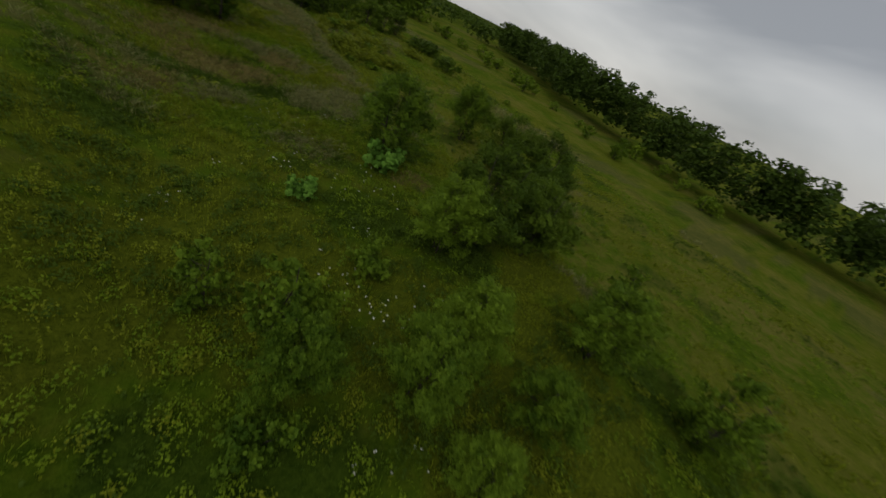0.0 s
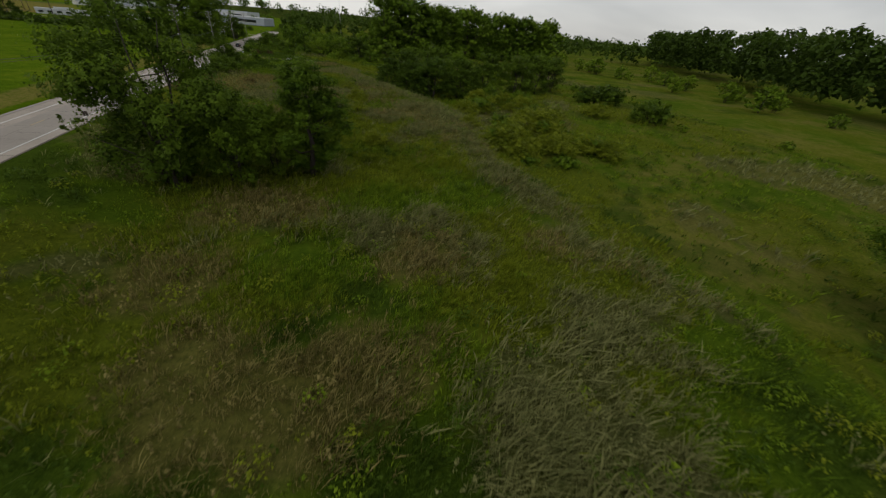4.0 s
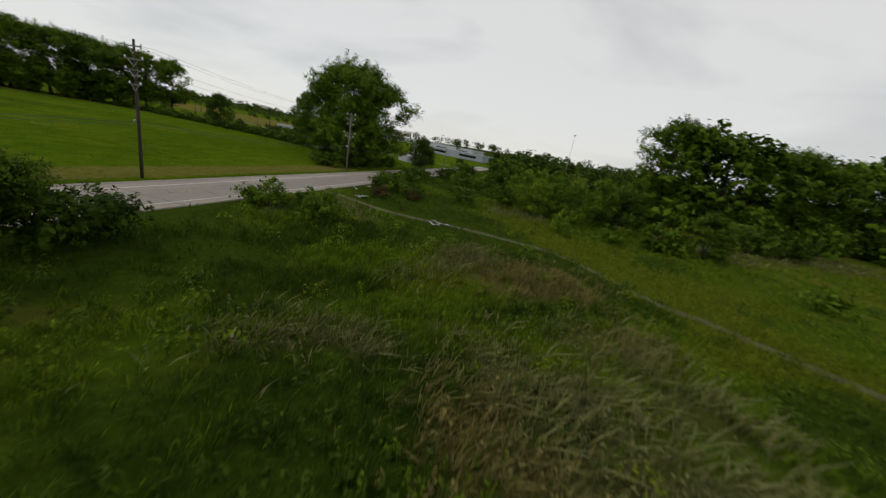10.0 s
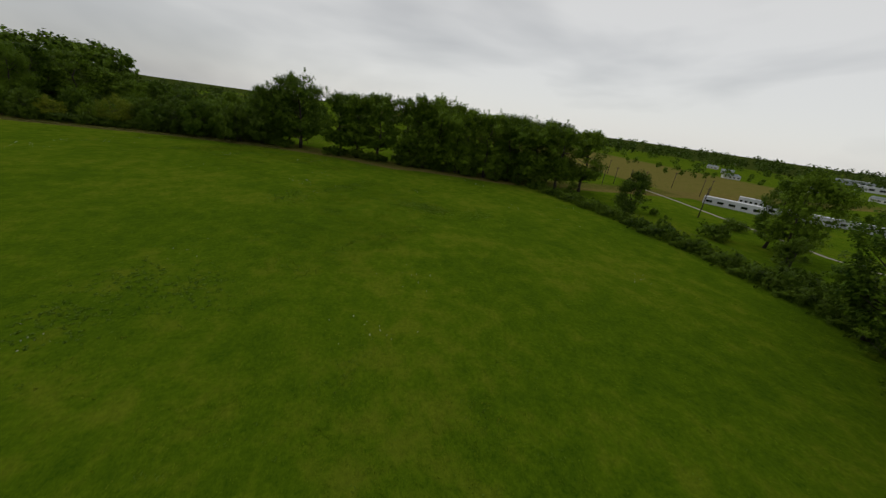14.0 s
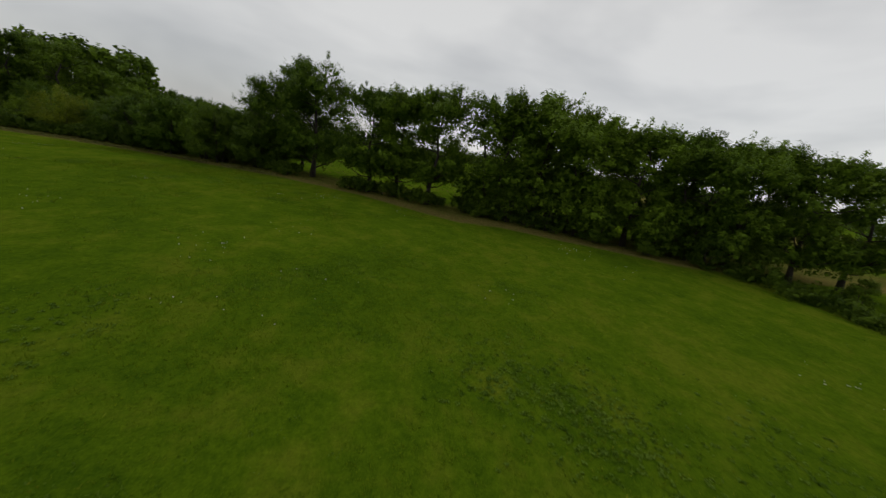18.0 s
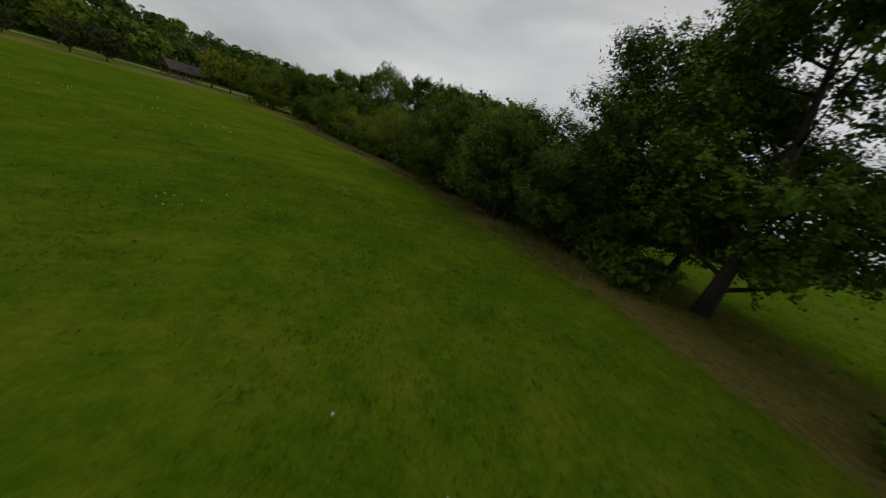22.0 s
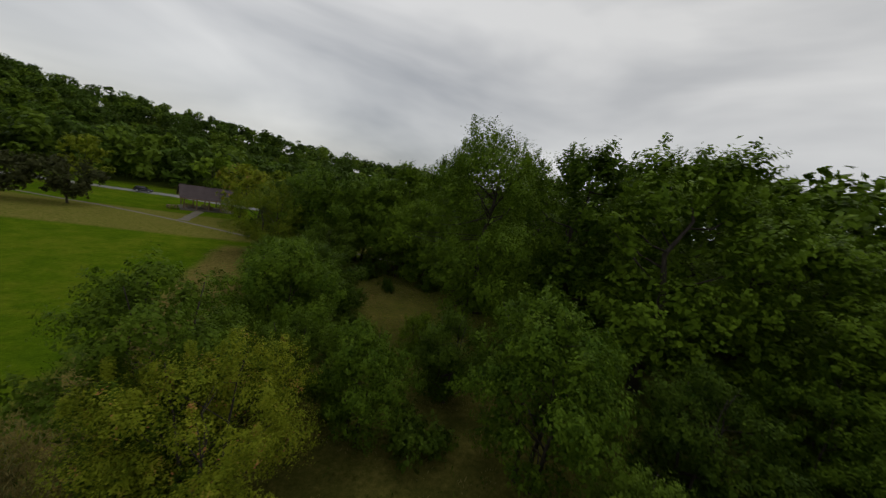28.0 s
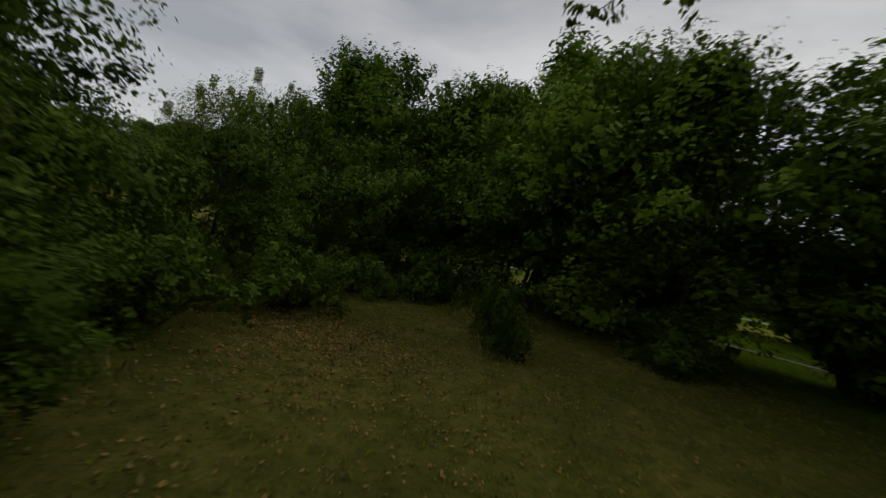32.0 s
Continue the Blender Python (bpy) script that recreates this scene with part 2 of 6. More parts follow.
# ---- terrain ----
def lerp(x, xs, ys):
    return np.interp(x, xs, ys)


def crest_x(y):
    """The brow of the meadow, beyond which the ground falls to the lower meadow."""
    return lerp(y, [0, 40, 80, 125, 150, 170, 190, 205, 222, 260], [62, 58, 54, 52, 51, 48, 43, 37, 31, 28]) + 1.5 * np.sin(y / 11.0) + 0.8 * np.sin(y / 4.3 + 1)


def ground_z(x, y):
    """Height of the land, for numbers or arrays."""
    x, y = np.asarray(x, float), np.asarray(y, float)
    west = 0.15 + 0.016 * np.clip(-21 - x, 0, 190)
    along = lerp(y, [-300, 40, 90, 130, 170, 250, 420, 900], [-4.6, -4.2, -4.4, -2.6, -1.0, -0.4, -0.2, 0])
    crest = crest_x(y)
    fall = np.clip((x - crest + 1) / 13, 0, 1)
    fall = fall * fall * (3 - 2 * fall)
    drop = lerp(y, [-100, 60, 130, 200, 300, 420], [2.0, 2.0, 2.6, 2.2, 1.0, 0.3])
    side = np.clip((x + 7.5) / 16, 0, 1)
    side = side * side * (3 - 2 * side)
    brow = 0.55 * np.exp(-(((x - crest + 2) / 5.5) ** 2)) * lerp(y, [50, 90, 215, 260], [0, 1, 1, 0])
    east = -0.05 + side * along - fall * drop + brow
    z = np.where(x < -14, west, east)
    z = np.where((x > -20.5) & (x < -7.8), -0.12, z)
    # far land: low rises, with a wooded ridge to the south-west
    r = np.hypot(x + 60, y - 150)
    far = np.clip((r - 320) / 900, 0, 1)
    ridge = 42 * lerp(x, [-420, -240, 0, 150], [0.40, 0.56, 1.0, 1.65]) * np.exp(-(((x + 60) * 0.2 + (y + 330) * 0.98) / 150) ** 2) * np.clip((-(y) - 60) / 120, 0, 1)
    lump = 0.15 * np.sin(x * 0.21 + 1.3 * np.sin(y * 0.13)) * np.sin(y * 0.17 + x * 0.05)
    rough = np.where((x > -6) & (r < 300), 1.6, 0.35)
    lump = np.where((x > -24) & (x < -6.5), 0, lump * rough)
    north = 26 * np.clip((y - 900) / 500, 0, 1) * (0.6 + 0.4 * np.sin(x / 260.0 + 0.8))
    return z + lump + ridge + far * 6 + north

def patch_noise(x, y, s, seed):
    """Smooth patches, about -1 to 1."""
    k = seed * 1.7
    return (np.sin(x / s + k + 1.9 * np.sin(y / (1.7 * s) + k)) + np.sin(y / (0.8 * s) - k + 1.6 * np.sin(x / (1.3 * s) + 2 * k)) + np.sin((x + y) / (2.3 * s) + 3 * k)) / 3


PATCHES = ((3, 66, 7, 7, 0), (6, 74, 6, 5, 3), (11, 96, 10, 9, 1), (20, 87, 8, 5, 3), (9, 101, 5, 4, 3), (14, 92, 4, 3, 3), (28, 57, 5, 4, 2), (37, 79, 6, 8, 2), (24, 51, 4, 3, 4), (3, 58, 4, 3, 4), (18, 77, 7, 3, 4),
           (44, 49, 4, 3, 3), (21, 101, 5, 4, 0), (32, 100, 5, 4, 3), (17, 112, 7, 5, 3), (29, 118, 9, 8, 1), (19, 155, 7, 7, 0), (24, 198, 8, 14, 0), (8, 206, 7, 9, 0), (28, 204, 4, 5, 1), (20, 190, 4, 4, 1), (24.5, 213, 3.5, 3, 3), (16, 210, 6, 5, 4), (18, 221, 5, 4, 0), (26, 233, 7, 4, 3), (56, 243, 7, 4, 3), (37, 163, 4, 4, 0), (10, 151, 8, 7, 3), (13, 168, 7, 4, 2), (16, 180, 9, 4, 2), (30, 112, 7, 5, 0), (22, 136, 6, 5, 1))


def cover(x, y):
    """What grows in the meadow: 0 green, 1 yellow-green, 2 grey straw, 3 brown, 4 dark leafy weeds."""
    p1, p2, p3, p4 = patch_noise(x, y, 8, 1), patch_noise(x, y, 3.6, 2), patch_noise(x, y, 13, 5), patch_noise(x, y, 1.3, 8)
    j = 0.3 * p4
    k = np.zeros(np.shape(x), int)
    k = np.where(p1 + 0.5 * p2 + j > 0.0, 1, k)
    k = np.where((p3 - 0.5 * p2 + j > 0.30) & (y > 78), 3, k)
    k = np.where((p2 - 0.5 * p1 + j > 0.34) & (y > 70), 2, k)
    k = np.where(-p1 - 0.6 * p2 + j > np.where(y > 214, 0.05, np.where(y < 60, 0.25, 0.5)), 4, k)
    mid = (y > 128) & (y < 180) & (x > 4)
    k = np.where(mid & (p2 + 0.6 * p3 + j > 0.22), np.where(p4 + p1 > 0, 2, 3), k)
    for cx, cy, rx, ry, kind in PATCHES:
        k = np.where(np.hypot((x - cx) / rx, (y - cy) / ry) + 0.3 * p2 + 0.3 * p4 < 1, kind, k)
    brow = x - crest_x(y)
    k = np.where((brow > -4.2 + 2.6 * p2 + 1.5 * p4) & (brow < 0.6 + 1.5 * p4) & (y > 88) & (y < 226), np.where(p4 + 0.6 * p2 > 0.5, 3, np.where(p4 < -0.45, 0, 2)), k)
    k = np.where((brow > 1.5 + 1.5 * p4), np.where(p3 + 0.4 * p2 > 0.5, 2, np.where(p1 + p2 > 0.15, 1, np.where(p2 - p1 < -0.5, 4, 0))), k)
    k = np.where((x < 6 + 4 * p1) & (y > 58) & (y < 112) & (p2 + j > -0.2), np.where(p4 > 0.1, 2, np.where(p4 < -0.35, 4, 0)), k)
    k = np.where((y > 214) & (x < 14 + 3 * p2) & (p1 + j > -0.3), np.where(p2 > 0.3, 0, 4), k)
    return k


# ---- ground ----
def ground_material():
    """Meadow, mown field, bare strips and woodland floor, told apart by where they lie."""
    m = bpy.data.materials.new("land")
    m.use_nodes = True
    n, l = m.node_tree.nodes, m.node_tree.links
    b = n["Principled BSDF"]
    b.inputs["Roughness"].default_value, b.inputs["Specular IOR Level"].default_value = 1.0, 0.0
    b.inputs["Sheen Weight"].default_value, b.inputs["Sheen Roughness"].default_value, b.inputs["Sheen Tint"].default_value = 0.07, 0.5, (0.5, 0.62, 0.10, 1)
    geo = n.new("ShaderNodeNewGeometry")
    sep = n.new("ShaderNodeSeparateXYZ")
    l.new(geo.outputs["Position"], sep.inputs[0])

    def noise_tex(scale, detail=4.0, rough=0.55):
        t = n.new("ShaderNodeTexNoise")
        t.inputs["Scale"].default_value, t.inputs["Detail"].default_value, t.inputs["Roughness"].default_value = scale, detail, rough
        l.new(geo.outputs["Position"], t.inputs["Vector"])
        return t.outputs["Fac"]

    def math_(op, a, c):
        t = n.new("ShaderNodeMath")
        t.operation = op
        for i, v in enumerate((a, c)):
            if isinstance(v, (int, float)):
                t.inputs[i].default_value = v
            else:
                l.new(v, t.inputs[i])
        return t.outputs[0]

    def ramp(fac, stops):
        t = n.new("ShaderNodeValToRGB")
        el = t.color_ramp.elements
        while len(el) < len(stops):
            el.new(0.5)
        for q, (p, c) in zip(el, stops):
            q.position, q.color = p, (*c, 1)
        l.new(fac, t.inputs["Fac"])
        return t.outputs["Color"]

    def mix(fac, a, c):
        t = n.new("ShaderNodeMix")
        t.data_type = "RGBA"
        l.new(fac, t.inputs[0]), l.new(a, t.inputs[6]), l.new(c, t.inputs[7])
        return t.outputs[2]

    def step(v, lo, hi):
        t = n.new("ShaderNodeMapRange")
        t.inputs["From Min"].default_value, t.inputs["From Max"].default_value = lo, hi
        t.clamp = True
        l.new(v, t.inputs["Value"])
        return t.outputs["Result"]

    big, mid, fine, tiny = noise_tex(0.045, 5), noise_tex(0.32, 6, 0.65), noise_tex(2.2, 6, 0.7), noise_tex(9.0, 4, 0.7)
    edge = math_("MULTIPLY_ADD", noise_tex(0.5, 5), 2.4)
    edge.node.inputs[2].default_value = -1.2
    x, y = math_("ADD", sep.outputs["X"], edge), math_("ADD", sep.outputs["Y"], edge)
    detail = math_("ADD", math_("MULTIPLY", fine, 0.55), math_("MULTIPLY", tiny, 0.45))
    # mown field
    lawn_a = ramp(math_("ADD", math_("MULTIPLY", mid, 0.6), math_("MULTIPLY", big, 0.4)), [(0.39, (0.018, 0.058, 0.002)), (0.5, (0.054, 0.104, 0.003)), (0.61, (0.118, 0.142, 0.010))])
    lawn_b = ramp(detail, [(0.36, (0.014, 0.040, 0.001)), (0.64, (0.112, 0.166, 0.006))])
    half = n.new("ShaderNodeValue")
    half.outputs[0].default_value = 0.5
    lawn = mix(half.outputs[0], lawn_a, lawn_b)
    # rough meadow; the fine tone's near-black end paints in shade between the blades
    mead_a = ramp(math_("ADD", math_("MULTIPLY", big, 0.5), math_("MULTIPLY", mid, 0.5)),
                  [(0.36, (0.026, 0.066, 0.003)), (0.47, (0.056, 0.106, 0.004)), (0.56, (0.080, 0.108, 0.008)), (0.66, (0.108, 0.092, 0.026))])
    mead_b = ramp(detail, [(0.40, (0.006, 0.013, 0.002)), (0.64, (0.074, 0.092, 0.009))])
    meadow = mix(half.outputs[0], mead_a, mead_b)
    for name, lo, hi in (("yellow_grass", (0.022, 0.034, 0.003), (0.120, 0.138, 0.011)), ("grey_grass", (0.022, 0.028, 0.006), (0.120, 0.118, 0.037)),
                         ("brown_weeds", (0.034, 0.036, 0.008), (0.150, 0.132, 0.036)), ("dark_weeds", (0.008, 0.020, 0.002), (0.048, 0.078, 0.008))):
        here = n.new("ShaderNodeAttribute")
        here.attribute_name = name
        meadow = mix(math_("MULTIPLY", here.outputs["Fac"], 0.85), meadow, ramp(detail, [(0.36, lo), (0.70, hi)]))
    straw = ramp(detail, [(0.3, (0.095, 0.088, 0.016)), (0.7, (0.200, 0.168, 0.048))])
    hay = ramp(detail, [(0.3, (0.085, 0.073, 0.016)), (0.7, (0.200, 0.150, 0.052))])
    soil = ramp(detail, [(0.3, (0.028, 0.034, 0.006)), (0.7, (0.094, 0.094, 0.020))])
    # which is where: the field lies west of the road verge
    is_west = step(x, -18.0, -18.6)
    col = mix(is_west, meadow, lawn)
    # cut strip along the road
    strip = math_("MULTIPLY", step(x, -28.6, -27.4), step(x, -21.2, -22.2))
    strip = math_("MULTIPLY", strip, math_("MULTIPLY", step(fine, 0.30, 0.56), 0.85))
    strip = math_("MULTIPLY", strip, step(y, 292.0, 286.0))
    col = mix(strip, col, hay)
    # bare strip at the south end of the field, and along the foot of the trees
    south = math_("MULTIPLY", step(y, 86.0, 84.0), step(y, 58.0, 60.0))
    south = math_("MULTIPLY", south, step(x, -40.0, -60.0))
    south = math_("MULTIPLY", south, step(fine, 0.22, 0.58))
    col = mix(south, col, straw)
    bulge = math_("ADD", math_("MULTIPLY", step(y, 190.0, 232.0), -8.6), math_("MULTIPLY", step(y, 231.0, 251.0), -8.9))  # how far the field's west edge bends in towards the east
    bulge = math_("ADD", bulge, math_("MULTIPLY", step(y, 250.0, 270.0), -14.5))
    bulge = math_("ADD", bulge, math_("MULTIPLY", step(y, 280.0, 312.0), -12.0))
    foot = math_("MULTIPLY", step(math_("ADD", x, bulge), -200.5, -202.0), step(y, 88.0, 92.0))
    foot = math_("MULTIPLY", foot, math_("MAXIMUM", step(math_("ADD", x, bulge), -222.0, -216.0), step(y, 218.0, 206.0)))
    foot = math_("MULTIPLY", foot, step(x, -310.0, -290.0))
    col = mix(foot, col, soil)
    glade = math_("MULTIPLY", math_("MULTIPLY", step(fine, 0.25, 0.75), step(mid, 0.36, 0.62)), math_("MULTIPLY", step(x, -239.0, -233.0), foot))
    col = mix(glade, col, straw)
    beyond = math_("MULTIPLY", math_("MULTIPLY", step(x, -240.5, -243.0), step(y, 134.0, 128.0)), math_("MULTIPLY", step(x, -285.0, -275.0), step(y, 72.0, 80.0)))
    col = mix(math_("MULTIPLY", beyond, 0.8), col, lawn)  # mown grass west of the clearing
    rim = math_("MULTIPLY", step(math_("ADD", x, bulge), -199.6, -201.0), step(math_("ADD", x, bulge), -209.0, -205.0))
    rim = math_("MULTIPLY", math_("MULTIPLY", rim, step(y, 88.0, 92.0)), math_("MULTIPLY", step(fine, 0.25, 0.55), 0.9))
    col = mix(rim, col, hay)
    vale = math_("MULTIPLY", step(x, 58.0, 70.0), step(math_("ADD", math_("MULTIPLY", mid, 0.5), math_("MULTIPLY", big, 0.5)), 0.46, 0.62))
    col = mix(math_("MULTIPLY", vale, 0.4), col, straw)
    plain = math_("MULTIPLY", math_("MULTIPLY", step(y, 414.0, 419.0), step(y, 620.0, 600.0)), step(math_("ADD", x, math_("MULTIPLY", y, 0.35)), 10.0, -5.0))
    col = mix(math_("MULTIPLY", math_("MULTIPLY", plain, step(mid, 0.15, 0.5)), 0.9), col, hay)
    # land under the far woods: dark green with the trees' shade painted in
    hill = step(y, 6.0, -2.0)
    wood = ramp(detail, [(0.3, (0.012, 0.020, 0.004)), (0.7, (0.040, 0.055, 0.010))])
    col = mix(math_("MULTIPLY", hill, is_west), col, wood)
    col = mix(step(y, 940.0, 980.0), col, wood)
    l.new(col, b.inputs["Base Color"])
    bump = n.new("ShaderNodeBump")
    bump.inputs["Strength"].default_value, bump.inputs["Distance"].default_value = 0.7, 0.25
    l.new(detail, bump.inputs["Height"]), l.new(bump.outputs["Normal"], b.inputs["Normal"])
    return m


def axis_steps(near0, near1, step, far):
    """Grid lines: even where the camera passes, widening outwards to the horizon."""
    inner = list(np.arange(near0, near1 + 0.01, step))
    out, d = [], step
    lo = near0
    while lo > -far:
        d *= 1.35
        lo -= d
        out.append(lo)
    hi, d, up = near1, step, []
    while hi < far:
        d *= 1.35
        hi += d
        up.append(hi)
    return np.array(out[::-1] + inner + up)


def build_ground():
    extra = np.array([-20.7, -20.4, -8.1, -7.7])
    xs = np.unique(np.concatenate([axis_steps(-270, 150, 2.5, 4200), extra, np.arange(-6.5, 84, 1.25)]))
    ys = axis_steps(-30, 380, 1.5, 4200)
    gx, gy = np.meshgrid(xs, ys, indexing="ij")
    gz = ground_z(gx, gy)
    verts = np.stack([gx, gy, gz], -1).reshape(-1, 3)
    ny = len(ys)
    idx = np.arange(len(xs) * ny).reshape(len(xs), ny)
    faces = np.stack([idx[:-1, :-1], idx[1:, :-1], idx[1:, 1:], idx[:-1, 1:]], -1).reshape(-1, 4)
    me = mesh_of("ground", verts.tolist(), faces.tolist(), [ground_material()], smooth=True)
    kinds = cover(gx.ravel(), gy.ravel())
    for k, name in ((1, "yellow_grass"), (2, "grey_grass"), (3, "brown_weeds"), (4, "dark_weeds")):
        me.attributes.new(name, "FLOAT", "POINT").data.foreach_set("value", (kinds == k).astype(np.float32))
    return tagged(new("ground", me), "rough green meadow and mown grass field reaching the horizon", "ground", kind="structure")


build_ground()

# ---- road ----
def build_road():
    road = empty("road", "pale cracked concrete two-lane road with white edge lines", "road", kind="structure")
    y0, y1 = -60, 620
    slab = 6.3
    bm = bmesh.new()
    prof = [(-19.9, -0.35), (-19.9, 0.14), (-19.55, 0.14), (-19.4, 0.02), (-14.0, 0.06), (-8.95, 0.0), (-8.85, -0.35)]
    a = [bm.verts.new((x, y0, z)) for x, z in prof]
    c = [bm.verts.new((x, y1, z)) for x, z in prof]
    for i in range(len(prof) - 1):
        bm.faces.new((a[i], c[i], c[i + 1], a[i + 1]))
    bm.faces.new(a), bm.faces.new(c[::-1])
    part("slab", bm, M_CONCRETE, road)
    for xa, xb in ((-17.45, -14.03), (-13.97, -10.55)):  # the worn lanes, a little darker than the shoulders
        bm = bmesh.new()
        rows = [[bm.verts.new((x, y, 0.0645 - 0.0096 * abs(x + 14))) for x in (xa, xb)] for y in (y0 + 0.5, y1 - 0.5)]
        bm.faces.new((rows[0][0], rows[0][1], rows[1][1], rows[1][0]))
        part("lane", bm, M_LANE, road, "worn grey driving lane")
    for x in (-17.6, -10.4):
        z = 0.036
        part("edge_line", box(x - 0.09, y0 + 1, z - 0.01, x + 0.09, y1 - 1, z + 0.009), M_WHITE, road, "worn white edge line")
    rng = random.Random(5)
    dash = bpy.data.meshes.new("centre_dash")
    box(-0.06, 0, 0, 0.06, 3.0, 0.012).to_mesh(dash)
    dash.materials.append(M_YELLOW)
    for k in range(24):
        y = 60.9 + k * 12.2
        ob = new("centre_dash", dash)
        ob.parent = road
        ob.location = (-14.0, y, 0.061)
    # straight sawn joints between the slabs, and wandering cracks across many of them
    for k in range(-8, 60):
        for kind in ("joint", "crack"):
            y = k * slab + (1.6 if kind == "joint" else 4.7)
            for xa, xb in ((-19.35, -14.05), (-13.95, -8.98)):
                if kind == "crack" and rng.random() < 0.35:
                    continue
                if kind == "crack" and rng.random() < 0.3:
                    xb = xa + (xb - xa) * rng.uniform(0.45, 0.8)
                bm = bmesh.new()
                last = None
                yy = y + (0 if kind == "joint" else rng.uniform(-0.5, 0.5))
                sway = 0.012 if kind == "joint" else 0.24
                w = rng.uniform(0.022, 0.034) if kind == "joint" else rng.uniform(0.022, 0.045)
                for i in range(13):
                    u = xa + (xb - xa) * i / 12
                    z = 0.071 - 0.0096 * abs(u + 14)
                    yy += rng.uniform(-sway, sway)
                    ww = w * rng.uniform(0.6, 1.3)
                    pair = (bm.verts.new((u, yy - ww, z)), bm.verts.new((u, yy + ww, z)))
                    if last:
                        bm.faces.new((last[0], pair[0], pair[1], last[1]))
                    last = pair
                part(kind, bm, M_CRACK, road)
    # short cracks between the joints
    for k in range(26):
        bm = bmesh.new()
        u, v = rng.uniform(-16.5, -9.2), rng.uniform(238, 262)
        a_ = rng.uniform(0.4, 1.2)
        last = None
        for i in range(7):
            z = 0.071 - 0.0096 * abs(u + 14)
            pair = (bm.verts.new((u - 0.025, v, z)), bm.verts.new((u + 0.025, v, z)))
            if last:
                bm.faces.new((last[0], last[1], pair[1], pair[0]))
            last = pair
            u, v = u + 0.3 * math.cos(a_) + rng.uniform(-0.12, 0.12), v + 0.3 * math.sin(a_) + rng.uniform(-0.1, 0.1)
        part("crack", bm, M_CRACK, road)
    bm = bmesh.new()
    last = None
    for i in range(171):
        y = y0 + 2 + i * 4
        u = -14.0 + rng.uniform(-0.03, 0.03)
        pair = (bm.verts.new((u + 0.08, y, 0.070)), bm.verts.new((u + 0.12, y, 0.070)))
        if last:
            bm.faces.new((last[0], last[1], pair[1], pair[0]))
        last = pair
    part("centre_joint", bm, M_CRACK, road)


build_road()


def ribbon(name, points, width, mat, label, category, lift=0.06, kind="structure"):
    """A strip laid over the ground along points."""
    pts = []
    for (x0, y0), (x1, y1) in zip(points, points[1:]):
        k = max(2, int(math.hypot(x1 - x0, y1 - y0) / 1.5))
        pts += [(x0 + (x1 - x0) * i / k, y0 + (y1 - y0) * i / k) for i in range(k)]
    pts.append(points[-1])
    verts, faces = [], []
    rng = random.Random(len(points))
    for i, (x, y) in enumerate(pts):
        xa, ya = pts[max(0, i - 1)]
        xb, yb = pts[min(len(pts) - 1, i + 1)]
        d = math.hypot(xb - xa, yb - ya)
        nx, ny = -(yb - ya) / d, (xb - xa) / d
        w = width * (0.5 + rng.uniform(-0.06, 0.06))
        for s in (-1, -0.34, 0.34, 1):
            px, py = x + nx * w * s, y + ny * w * s
            verts.append((px, py, float(ground_z(px, py)) + (lift if abs(s) < 1 else lift * 0.4)))
    for i in range(len(pts) - 1):
        for j in range(3):
            a = i * 4 + j
            faces.append((a, a + 1, a + 5, a + 4))
    return tagged(new(name, mesh_of(name, verts, faces, [mat], smooth=True)), label, category, kind=kind)


ribbon("path", [(-8.9, 252.0), (-4, 250.8), (3, 249.6), (12, 248.4), (26, 247), (44, 240), (60, 226)], 1.5,
       material("trodden_track", (0.085, 0.082, 0.030), 0.95, 0.6, 1.5, bump=0.4, bscale=30), "worn dirt track through the meadow to the road", "track")
ribbon("path", [(-236.5, 138.5), (-239.6, 132.5), (-241.8, 127.7), (-243.3, 124.8), (-244.4, 121.8), (-246.0, 118.0), (-247.7, 114.5), (-250.0, 109.5), (-254.0, 104.0), (-259.5, 99.6)], 0.75, M_GRAVEL,
       "narrow pale gravel footpath under the trees", "footpath")
ribbon("path", [(-290.0, 112.0), (-277.0, 107.0), (-269.6, 104.0), (-263.9, 100.7), (-255.0, 97.5), (-238.0, 90.5), (-220.1, 81.1), (-202.2, 78.6), (-187.0, 69.3), (-168.2, 60.3), (-145.7, 53.3), (-90, 52)], 1.1, M_GRAVEL,
       "pale footpath along the park lawn", "footpath")
ribbon("path", [(-187.8, 68.5), (-186.7, 51.6)], 2.0, M_GRAVEL, "short grey path to the picnic shelter", "footpath")
ribbon("park_road", [(-343.1, 32.2), (-249.7, 33.4), (-208.2, 33.1), (-172.0, 24.4), (-120, 26), (-60, 18), (-19, 10)], 6.0,
       material("park_asphalt", (0.20, 0.195, 0.185), 0.9, 0.2, 0.6), "pale asphalt park road below the wooded hill", "road", lift=0.1)

